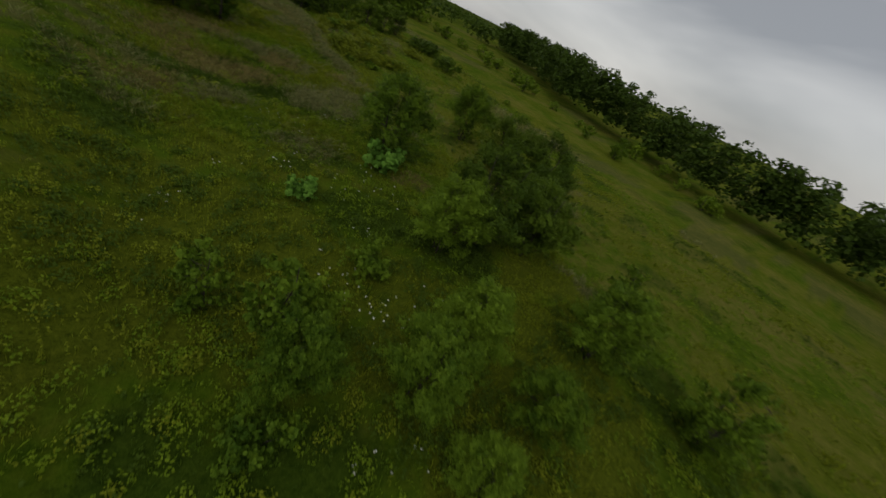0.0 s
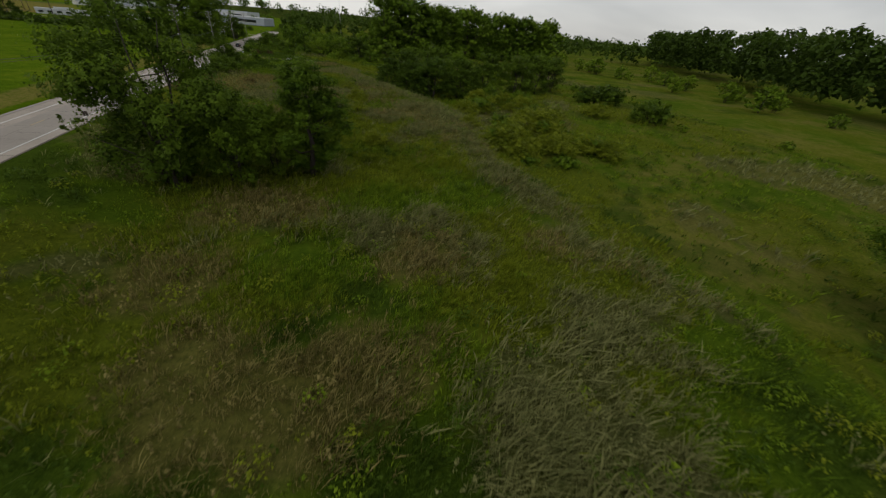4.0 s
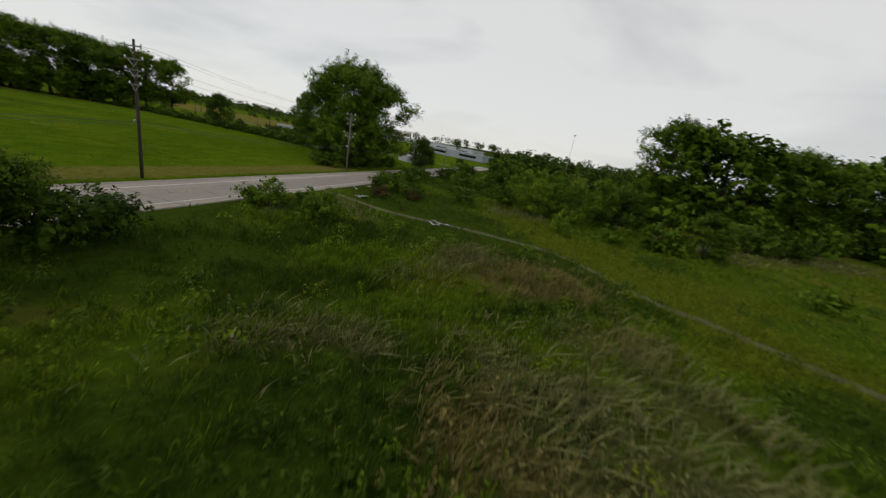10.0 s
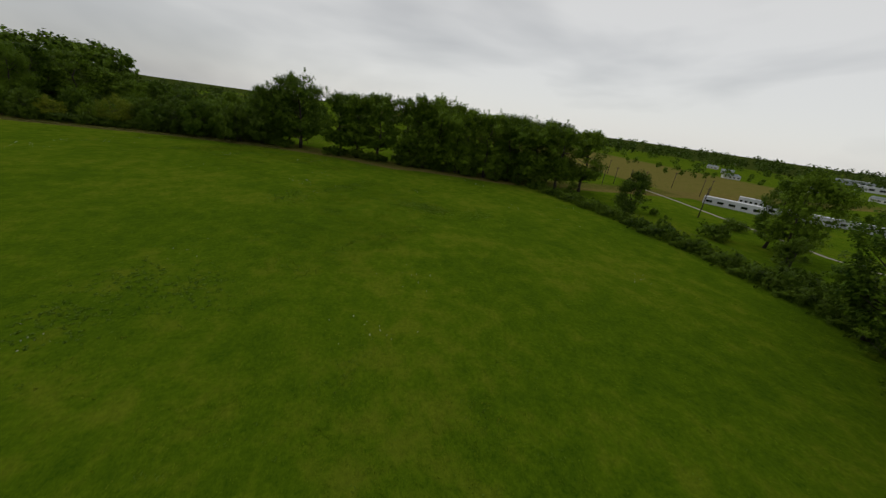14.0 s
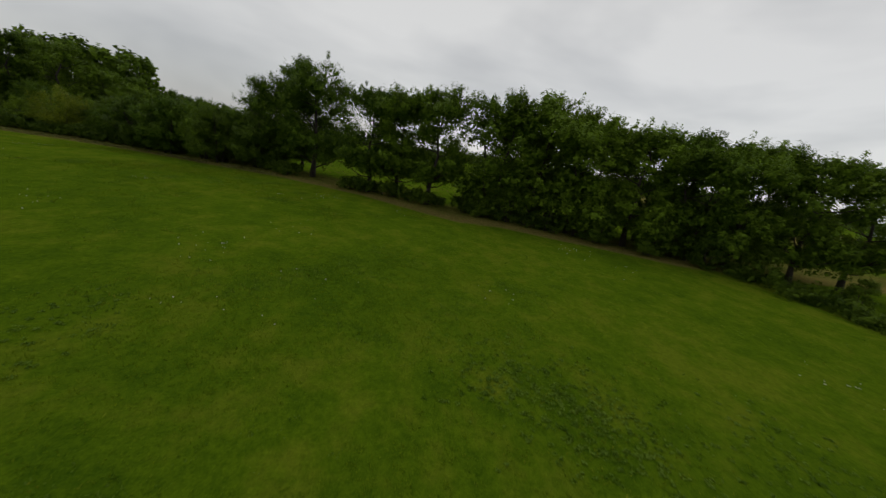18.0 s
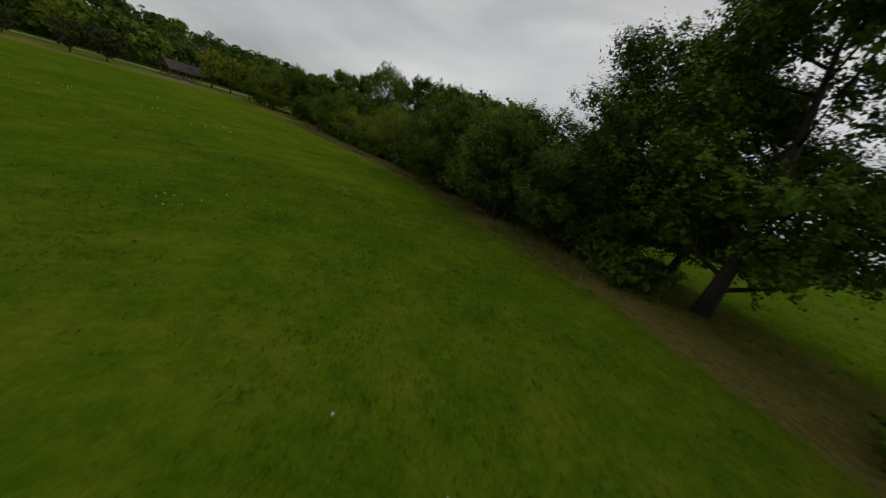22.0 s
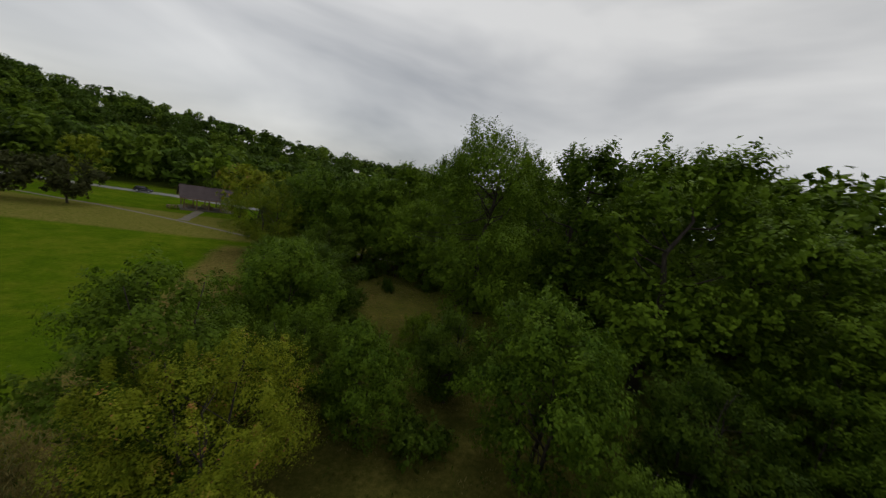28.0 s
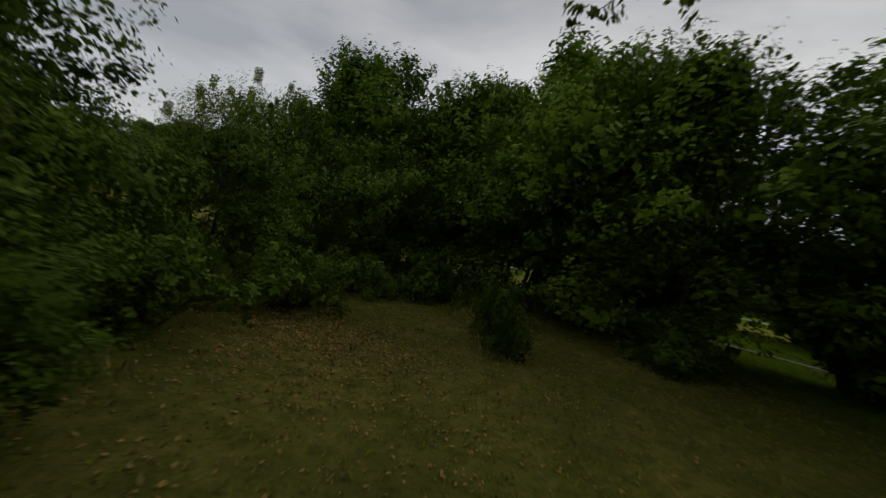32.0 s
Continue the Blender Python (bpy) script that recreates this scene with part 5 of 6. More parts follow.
def weed_mounds():
    """Low leafy weeds among the grass."""
    rng_ = np.random.default_rng(62)
    for name, mat, n, seed, size in (("leafy_weeds", G_GREEN, 1500, 3, 0.12), ("leafy_weeds", G_YELLOW, 600, 4, 0.12), ("leafy_weeds", G_DARK, 1900, 6, 0.13)):
        x, y = rng_.uniform(-6, 100, n), rng_.uniform(-12, 325, n)
        keep = (patch_noise(x, y, 9, seed) > -0.05) & ~((np.abs(y - (250.6 - 0.12 * x)) < 2.4) & (x < 40))
        x, y = x[keep], y[keep]
        nx, ny = rng_.uniform(-4, 58, n), rng_.uniform(-10, 78, n)  # thicker on the lowest ground
        thick = patch_noise(nx, ny, 5, seed + 2) > 0.0
        x, y = np.concatenate([x, nx[thick]]), np.concatenate([y, ny[thick]])
        r = rng_.uniform(0.4, 1.15, len(x))
        cs = np.stack([x, y, ground_z(x, y) + r * 0.42], -1)
        v, f = leaf_cloud(rng_, cs, r, len(x) * 46, size, flat=0.6)
        tagged(new(name, quads_mesh(name, v, f, mat)), "low leafy green weeds growing in the rough meadow", "weeds", kind="stuff")


def lawn_tufts():
    rng_ = np.random.default_rng(63)
    n = 78000
    bend = np.array([(-22, 243), (-79, 249), (-118, 257), (-150, 250), (-179, 222), (-190, 200), (-198, 185)], float)
    u = rng_.uniform(0, 6, n)
    i = np.minimum(u.astype(int), 5)
    mid = bend[i] + (bend[i + 1] - bend[i]) * (u - i)[:, None] + rng_.normal(size=(n, 2)) * 13
    x, y = mid[:, 0], mid[:, 1]
    wide = rng_.uniform(0, 1, n) < 0.3
    x, y = np.where(wide, rng_.uniform(-198, -29, n), x), np.where(wide, rng_.uniform(96, 338, n), y)
    x, y = x[(x > -199) & (x < -29)], y[(x > -199) & (x < -29)]
    n = len(x)
    keep = patch_noise(x, y, 6, 7) + 0.6 * patch_noise(x, y, 2.2, 8) + rng_.uniform(-0.6, 0.4, n) > -0.1
    x, y = x[keep], y[keep]
    q1, q2 = patch_noise(x, y, 1.6, 9), patch_noise(x, y, 5, 3)
    u = rng_.uniform(0, 1, len(x))
    slot = np.where(u + 0.5 * q2 < 0.16, 1, np.where(q1 - 0.4 * u > 0.15, 2, 0))
    v, c = blades(rng_, x, y, (1 + 0.5 * np.clip(q1, 0, 1)) * rng_.uniform(0.07, 0.18, len(x)), 0.15, 4, 0.2, 0.8)
    me = poly_mesh("lawn_tufts", v, c, [G_LAWN, G_YELLOW, G_TUFT], np.repeat(slot, 4))
    tagged(new("lawn_tufts", me), "short mown grass and clover tufts on the field", "grass", kind="stuff")
    # white clover heads
    n = 420
    cx, cy = rng_.uniform(-190, -60, 34), rng_.uniform(150, 320, 34)
    k = rng_.integers(0, 34, n)
    x, y = cx[k] + rng_.normal(size=n) * 2.2, cy[k] + rng_.normal(size=n) * 2.2
    cs = np.stack([x, y, ground_z(x, y) + 0.16], -1)
    v, f = leaf_cloud(rng_, cs, np.full(n, 0.05), n * 5, 0.045)
    tagged(new("clover_heads", quads_mesh("clover_heads", v, f, material("white_petals", (0.6, 0.6, 0.52), 0.8, 0.15))), "scattered white clover flowers in the lawn", "flowers", kind="stuff")


def lawn_weeds():
    """Flat rosettes of broad leaves in patches on the mown field."""
    rng_ = np.random.default_rng(67)
    spots = np.array([(-116, 270), (-119.5, 265.5), (-115, 272), (-117.5, 267), (-113.6, 282), (-80, 223), (-71.6, 220), (-77, 229), (-120, 235.5)], float)
    k = rng_.integers(0, len(spots), 1500)
    x, y = (spots[k] + rng_.normal(size=(1500, 2)) * (2.6, 2.2)).T
    r = rng_.uniform(0.08, 0.22, len(x))
    cs = np.stack([x, y, ground_z(x, y) + 0.06], -1)
    v, f = leaf_cloud(rng_, cs, r, len(x) * 10, 0.07, flat=0.2, droop=0.1)
    tagged(new("lawn_weeds", quads_mesh("lawn_weeds", v, f, G_WEED)), "pale broad-leaved weeds in patches on the mown field", "weeds", kind="stuff")


def wild_flowers():
    rng_ = np.random.default_rng(64)
    n = 150
    k = rng_.integers(0, 26, n)
    cx, cy = rng_.uniform(0, 40, 26), rng_.uniform(5, 75, 26)
    x, y = cx[k] + rng_.normal(size=n) * 1.8, cy[k] + rng_.normal(size=n) * 1.8
    cs = np.stack([x, y, ground_z(x, y) + rng_.uniform(0.5, 0.85, n)], -1)
    v, f = leaf_cloud(rng_, cs, np.full(n, 0.14), n * 7, 0.07, flat=0.3)
    tagged(new("white_wildflowers", quads_mesh("white_wildflowers", v, f, bpy.data.materials["white_petals"])), "white umbel wildflowers scattered in the weeds", "flowers", kind="stuff")


def field_rim():
    """Dry uncut grass between the mown field and the wood."""
    rng_ = np.random.default_rng(69)
    n = 9000
    y = rng_.uniform(130, 228, n)
    x = -203.6 + rng_.normal(size=n) * 2.0 + np.clip((y - 190) / 42, 0, 1) * 8.6
    keep = (x < -200.3 + np.clip((y - 190) / 42, 0, 1) * 8.6) & (patch_noise(x, y, 1.4, 5) > -0.4)
    x, y = x[keep], y[keep]
    slot = rng_.choice(4, len(x), p=(0.3, 0.4, 0.2, 0.1))
    v, c = blades(rng_, x, y, rng_.uniform(0.12, 0.42, len(x)), 0.07, 7, 0.2, 0.9)
    me = poly_mesh("rim_grass", v, c, [G_STRAW, G_BROWN, G_YELLOW, G_DARK], np.repeat(slot, 7))
    tagged(new("rim_grass", me), "dry straw-coloured uncut grass along the edge of the wood", "grass", kind="stuff")


def fallen_leaves():
    rng_ = np.random.default_rng(70)
    n = 9000
    k = rng_.random(n)
    x = np.where(k < 0.5, rng_.normal(-223.0, 1.7, n), rng_.normal(-226.5, 3.4, n))
    y = np.where(k < 0.5, rng_.normal(112.4, 1.6, n), rng_.normal(119, 6.5, n))
    cs = np.stack([x, y, ground_z(x, y) + 0.03], -1)
    v, f = leaf_cloud(rng_, cs, np.full(n, 0.05), n, 0.036, flat=0.3, droop=0.0)
    v[:, 2] = np.maximum(v[:, 2], ground_z(v[:, 0], v[:, 1]) + 0.006)
    tagged(new("fallen_leaves", quads_mesh("fallen_leaves", v, f, leaf_material("fallen_brown_leaves", (0.060, 0.040, 0.012), (0.300, 0.185, 0.060), 0.1, grain=0.6))), "brown fallen leaves scattered over the clearing", "leaves", kind="stuff")


def forest_floor():
    rng_ = np.random.default_rng(65)
    n = 14000
    x, y = rng_.uniform(-278, -200, n), rng_.uniform(92, 335, n)
    x[:7000], y[:7000] = rng_.uniform(-240, -221, 7000), rng_.uniform(98, 140, 7000)
    slot = np.where(patch_noise(x, y, 5, 9) + rng_.uniform(-0.5, 0.5, n) > 0.1, 1, 0)
    glade = (x > -240) & (x < -221) & (y > 98) & (y < 140)
    slot = np.where(glade & (slot == 0), 3, slot)
    v, c = blades(rng_, x, y, np.where(glade, 0.35, 1.0) * rng_.uniform(0.12, 0.4, n), 0.12, 5, 0.25, 0.8)
    me = poly_mesh("woodland_grass", v, c, [G_DARK, G_BROWN, G_GREEN, G_YELLOW], np.repeat(slot, 5))
    tagged(new("woodland_grass", me), "sparse dark grass under the trees", "grass", kind="stuff")


meadow_grass()
tussocks()
leafy_stalks()
weed_mounds()
lawn_tufts()
lawn_weeds()
wild_flowers()
forest_floor()
field_rim()
fallen_leaves()

# ---- utility poles and wires ----
def make_pole(label, mat, height, arms, lamp=False):
    ob = empty("utility_pole", label, "utility pole", group="poles along the road")
    part("shaft", tube([(0, 0, -0.6), (0, 0, height * 0.5), (0, 0, height)], [0.19, 0.16, 0.11], 12), mat, ob, smooth=True)
    for z, w in arms:
        arm = part("crossarm", box(-w, -0.16, z - 0.06, w, -0.06, z + 0.06, 0.012), M_POLE_GREY, ob, "weathered grey wooden crossarm")
        for s in (-1, 1):
            part("insulator", tube([(s * (w - 0.12), -0.11, z + 0.05), (s * (w - 0.12), -0.11, z + 0.12), (s * (w - 0.12), -0.11, z + 0.17), (s * (w - 0.12), -0.11, z + 0.32)], [0.03, 0.10, 0.11, 0.05], 10), M_PORCELAIN, arm, "white porcelain insulator", True)
        part("brace", tube([(w * 0.55, -0.13, z - 0.05), (0, -0.13, z - 0.75)], [0.018, 0.018], 6), M_GALV, ob, "galvanised brace")
        part("brace", tube([(-w * 0.55, -0.13, z - 0.05), (0, -0.13, z - 0.75)], [0.018, 0.018], 6), M_GALV, ob, "galvanised brace")
    part("cable_box", box(-0.55, -0.2, height * 0.42, -0.22, 0.1, height * 0.42 + 0.35, 0.03), M_GALV, ob, "small grey cable housing")
    if lamp:
        part("lamp_arm", tube([(0, 0, height * 0.72), (1.2, 0, height * 0.76), (2.6, 0, height * 0.77)], [0.035, 0.035, 0.03], 8), M_GALV, ob, "pale steel lamp arm")
        part("lamp_head", tube([(2.5, 0, height * 0.77), (2.8, 0, height * 0.77 - 0.03), (3.3, 0, height * 0.77 - 0.04)], [0.06, 0.13, 0.07], 10), M_PORCELAIN, ob, "pale street lamp head", True)
    return ob


ARMS = ((14.3, 1.25), (13.0, 1.35), (11.9, 1.35), (10.4, 0.9))
dark_pole = make_pole("tall dark wooden utility pole with four crossarms beside the road", M_POLE, 15.0, ARMS)
grey_pole = make_pole("weathered grey wooden utility pole with many crossarms", M_POLE_GREY, 13.6, ((13.2, 1.2), (12.2, 1.2), (11.0, 0.9), (9.0, 1.6), (8.2, 1.1)))
lamp_pole = make_pole("dark wooden utility pole carrying a street lamp", M_POLE, 13.0, ((12.4, 1.1), (11.2, 1.1)), lamp=True)
POLES = (40, 89, 140.5, 187, 234.8, 281.0, 329, 377)
PX = -21.2
for ob, y in ((dark_pole, 233.4), (grey_pole, 281.0), (lamp_pole, 89)):
    ob.matrix_world = Matrix.Translation((PX, y, float(ground_z(PX, y))))
for y in (40, 140.5, 187):
    copy_thing(dark_pole, Matrix.Translation((PX, y, float(ground_z(PX, y)))))
for y in (329, 377):
    copy_thing(grey_pole, Matrix.Translation((PX, y, float(ground_z(PX, y)))))
field_pole = empty("utility_pole", "plain dark wooden pole with a short crossarm beyond the hedge", "utility pole", group="poles beyond the field")
part("shaft", tube([(0, 0, -0.6), (0, 0, 4.5), (0, 0, 9.0)], [0.17, 0.15, 0.11], 10), M_POLE, field_pole, smooth=True)
part("crossarm", box(-0.8, -0.16, 8.3, 0.8, -0.06, 8.42, 0.012), M_POLE, field_pole)
field_pole.matrix_world = Matrix.Translation((-122, 374, float(ground_z(-122, 374)))) @ Matrix.Diagonal((1.25, 1.25, 1.25, 1))
for x, y in ((-175, 376), (-180, 388), (-176, 394), (-174, 402), (-185, 436), (-164, 431), (-222, 422), (-166, 440)):
    copy_thing(field_pole, Matrix.Translation((x, y, float(ground_z(x, y)))) @ Matrix.Rotation(0.7, 4, "Z") @ Matrix.Diagonal((0.8, 0.8, 0.8, 1)))


def wire(a, b, sag, r):
    pts = [(a[0] + (b[0] - a[0]) * k / 14, a[1] + (b[1] - a[1]) * k / 14, a[2] + (b[2] - a[2]) * k / 14 - sag * 4 * (k / 14) * (1 - k / 14)) for k in range(15)]
    me = bpy.data.meshes.new("power_line")
    bm = tube(pts, [r] * 15, 5)
    bm.to_mesh(me)
    bm.free()
    me.materials.append(M_WIRE)
    return tagged(new("power_line", me), "thin dark overhead wire strung between the poles", "wire", group="overhead wires")


for y0, y1 in zip(POLES, POLES[1:]):
    for dx, z, sag, r in ((-1.13, 14.6, 0.9, 0.012), (1.13, 14.6, 0.9, 0.012), (-1.23, 13.3, 0.9, 0.012), (1.23, 12.2, 0.9, 0.012), (-0.3, 6.6, 0.7, 0.03), (-0.45, 6.3, 0.8, 0.022)):
        k = 0.9 if y0 > 240 else 1.0
        k1 = 0.9 if y1 > 240 else 1.0
        wire((PX + dx, y0, z * k), (PX + dx, y1, z * k1), sag, r)


# ---- vehicles ----
def make_car(label, paint):
    """A car with its nose towards +y, its wheels on the ground."""
    ob = empty("car", label, "car")
    half = 0.93
    prof = [(-2.32, 0.38), (-2.36, 0.72), (-2.30, 1.02), (2.05, 0.98), (2.30, 0.78), (2.34, 0.45), (2.2, 0.32), (-2.2, 0.30)]
    roof = [(-2.24, 1.02), (-1.95, 1.62), (-1.5, 1.72), (0.35, 1.70), (1.15, 1.05)]

    def shell(points, w0, w1, bevel):
        bm = bmesh.new()
        z0, z1 = min(p[1] for p in points), max(p[1] for p in points)
        rows = []
        for s in (-1, 1):
            rows.append([bm.verts.new((s * (w0 + (w1 - w0) * (z - z0) / (z1 - z0)), y, z)) for y, z in points])
        n = len(points)
        bm.faces.new(rows[0][::-1]), bm.faces.new(rows[1])
        for i in range(n):
            bm.faces.new((rows[0][i], rows[0][(i + 1) % n], rows[1][(i + 1) % n], rows[1][i]))
        bmesh.ops.recalc_face_normals(bm, faces=bm.faces)
        bmesh.ops.bevel(bm, geom=list(bm.edges), offset=bevel, segments=3, affect="EDGES")
        return bm

    part("body", shell(prof, half, half - 0.04, 0.06), paint, ob, smooth=True)
    part("roof", shell(roof, half - 0.05, half - 0.24, 0.05), paint, ob, smooth=True)
    for s in (-1, 1):
        for y0, y1, t0, t1 in ((-1.9, -0.75, -1.75, -0.75), (-0.65, 0.85, -0.65, 0.3)):
            bm = bmesh.new()
            q = [bm.verts.new((s * x, y, z)) for x, y, z in ((half - 0.075, y0, 1.1), (half - 0.075, y1, 1.1), (half - 0.205, t1, 1.58), (half - 0.205, t0, 1.58))]
            bm.faces.new(q)
            bmesh.ops.solidify(bm, geom=list(bm.faces), thickness=0.04)
            part("side_window", bm, M_GLASS, ob, "dark tinted side window")
    bm = bmesh.new()
    bm.faces.new([bm.verts.new(v) for v in ((-0.72, -2.235, 1.12), (0.72, -2.235, 1.12), (0.62, -2.02, 1.56), (-0.62, -2.02, 1.56))])
    bmesh.ops.solidify(bm, geom=list(bm.faces), thickness=0.04)
    part("rear_window", bm, M_GLASS, ob, "dark rear window")
    bm = bmesh.new()
    bm.faces.new([bm.verts.new(v) for v in ((0.76, 1.14, 1.1), (-0.76, 1.14, 1.1), (-0.64, 0.46, 1.64), (0.64, 0.46, 1.64))])
    bmesh.ops.solidify(bm, geom=list(bm.faces), thickness=0.03)
    part("windscreen", bm, M_GLASS, ob, "dark windscreen")
    part("rear_bumper", box(-0.85, -2.42, 0.36, 0.85, -2.3, 0.58, 0.03), M_RUBBER, ob, "black plastic bumper")
    part("number_plate", box(-0.16, -2.395, 0.74, 0.16, -2.375, 0.86, 0.005), M_BOARD, ob, "plain pale plate")
    for s in (-1, 1):
        part("tail_light", box(s * 0.88 - 0.1, -2.37, 0.8, s * 0.88 + 0.02 * s, -2.3, 1.05, 0.02), M_LAMPRED, ob, "red tail light")
        part("headlight", box(s * 0.78 - 0.14, 2.2, 0.68, s * 0.78 + 0.1, 2.33, 0.82, 0.03), M_PORCELAIN, ob, "clear headlight")
        part("mirror", box(s * 0.93, 0.72, 1.08, s * 1.1, 0.86, 1.22, 0.03), paint, ob)
        part("roof_rail", tube([(s * 0.6, -1.6, 1.73), (s * 0.6, -1.5, 1.78), (s * 0.6, 0.1, 1.77), (s * 0.6, 0.2, 1.71)], [0.02] * 4, 6), M_RUBBER, ob)
        for y in (-1.45, 1.42):
            w = part("wheel", tube([(s * 0.72, y, 0.36), (s * 0.74, y, 0.36), (s * 0.93, y, 0.36), (s * 0.95, y, 0.36)], [0.33, 0.36, 0.36, 0.33], 18), M_RUBBER, ob, "black tyre", True)
            part("rim", tube([(s * 0.955, y, 0.36), (s * 0.962, y, 0.36), (s * 0.97, y, 0.36)], [0.23, 0.2, 0.06], 14), M_GALV, w, "grey alloy rim")
    return ob


suv = make_car("black estate car driving on the concrete road", M_CARPAINT)
suv.matrix_world = Matrix.Translation((-12.4, 285.6, 0.05))
copy_thing(suv, Matrix.Translation((-12.4, 103.5, 0.05)))
dark_car_parked = make_car("dark car parked along the park road", M_CARPAINT)
dark_car_parked.matrix_world = Matrix.Translation((-164.5, 26.0, float(ground_z(-164.5, 26.0)) + 0.12)) @ Matrix.Rotation(radians(100), 4, "Z")


# ---- picnic shelter ----
def make_shelter():
    ob = empty("picnic_shelter", "open timber picnic shelter with a brown shingled gable roof", "shelter")
    L, D, eave, ridge = 6.0, 3.9, 2.7, 5.4
    part("floor_slab", box(-L + 0.4, -D + 0.4, -0.3, L - 0.4, D - 0.4, 0.1, 0.02), M_GRAVEL, ob, "grey concrete floor")
    for x in (-5.0, -2.5, 0.0, 2.5, 5.0):
        for y in (-3.1, 3.1):
            part("post", box(x - 0.11, y - 0.11, 0.1, x + 0.11, y + 0.11, eave + 0.12, 0.015), M_TIMBER, ob)
    for y in (-3.1, 3.1):
        part("beam", box(-L + 0.3, y - 0.1, eave + 0.05, L - 0.3, y + 0.1, eave + 0.33, 0.015), M_TIMBER, ob)
    for x in (-5.0, -2.5, 0.0, 2.5, 5.0):
        part("tie_beam", box(x - 0.08, -3.1, eave + 0.35, x + 0.08, 3.1, eave + 0.55, 0.01), M_TIMBER, ob)
        part("king_post", box(x - 0.08, -0.08, eave + 0.55, x + 0.08, 0.08, ridge - 0.1), M_TIMBER, ob)
    for s in (-1, 1):
        bm = bmesh.new()
        lo = eave - 0.05
        a = [(-L, s * D, lo), (L, s * D, lo), (L, 0, ridge), (-L, 0, ridge)]
        b = [(x, y, z + 0.14) for x, y, z in a]
        va, vb = [bm.verts.new(v) for v in a], [bm.verts.new(v) for v in b]
        bm.faces.new(va[::-1]), bm.faces.new(vb)
        for i in range(4):
            bm.faces.new((va[i], va[(i + 1) % 4], vb[(i + 1) % 4], vb[i]))
        bmesh.ops.recalc_face_normals(bm, faces=bm.faces)
        slope = part("roof_slope", bm, M_SHINGLE, ob, "brown shingled roof slope")
        for k in range(1, 12):  # courses of shingles
            t = k / 12
            y, z = s * D * (1 - t), lo + (ridge - lo) * t + 0.145
            part("shingle_course", box(-L, min(y, y + s * 0.1), z, L, max(y, y + s * 0.1), z + 0.025), M_SHINGLE, slope)
        part("fascia", box(-L, s * D - 0.03, lo - 0.12, L, s * D + 0.03, lo + 0.1), M_TIMBER, ob)
    part("ridge_cap", box(-L, -0.16, ridge + 0.08, L, 0.16, ridge + 0.19, 0.03), M_SHINGLE, ob)
    for s in (-1, 1):
        bm = bmesh.new()
        x = s * (L - 0.35)
        tri = [bm.verts.new((x, -D + 0.5, eave + 0.35)), bm.verts.new((x, D - 0.5, eave + 0.35)), bm.verts.new((x, 0, ridge - 0.05))]
        bm.faces.new(tri)
        bmesh.ops.solidify(bm, geom=list(bm.faces), thickness=0.05)
        part("gable_boarding", bm, M_TIMBER, ob, "brown boarded gable end")
    return ob


def make_table():
    ob = empty("picnic_table", "brown timber picnic table with two benches", "table", group="tables under the shelter")
    for k in range(5):
        part("board", box(-0.9, -0.38 + k * 0.155, 0.72, 0.9, -0.24 + k * 0.155, 0.76, 0.006), M_TIMBER, ob)
    for s in (-1, 1):
        part("bench", box(-0.9, s * 0.72 - 0.13, 0.42, 0.9, s * 0.72 + 0.13, 0.46, 0.006), M_TIMBER, ob)
        for t in (-1, 1):
            part("leg", tube([(s * 0.65, t * 0.15, 0.72), (s * 0.65, t * 0.7, 0.0)], [0.05, 0.05], 6), M_TIMBER, ob)
        part("cross_brace", box(s * 0.65 - 0.03, -0.75, 0.36, s * 0.65 + 0.03, 0.75, 0.42), M_TIMBER, ob)
    return ob


SHELTER = Matrix.Translation((-187.0, 47.0, float(ground_z(-187.0, 47.0)) + 0.15)) @ Matrix.Rotation(radians(202), 4, "Z") @ Matrix.Scale(1.12, 4)
make_shelter().matrix_world = SHELTER
table = make_table()
table.matrix_world = SHELTER @ Matrix.Translation((-3.6, 1.0, 0.1))
for x, y, a in ((-3.6, -1.4, 0), (0, 1.1, 8), (0.2, -1.5, -5), (3.5, 0.9, 3), (3.7, -1.4, 0), (-7.2, -3.2, 15)):
    copy_thing(table, SHELTER @ Matrix.Translation((x, y, 0.1 if abs(x) < 5 else -0.15)) @ Matrix.Rotation(radians(a), 4, "Z"))


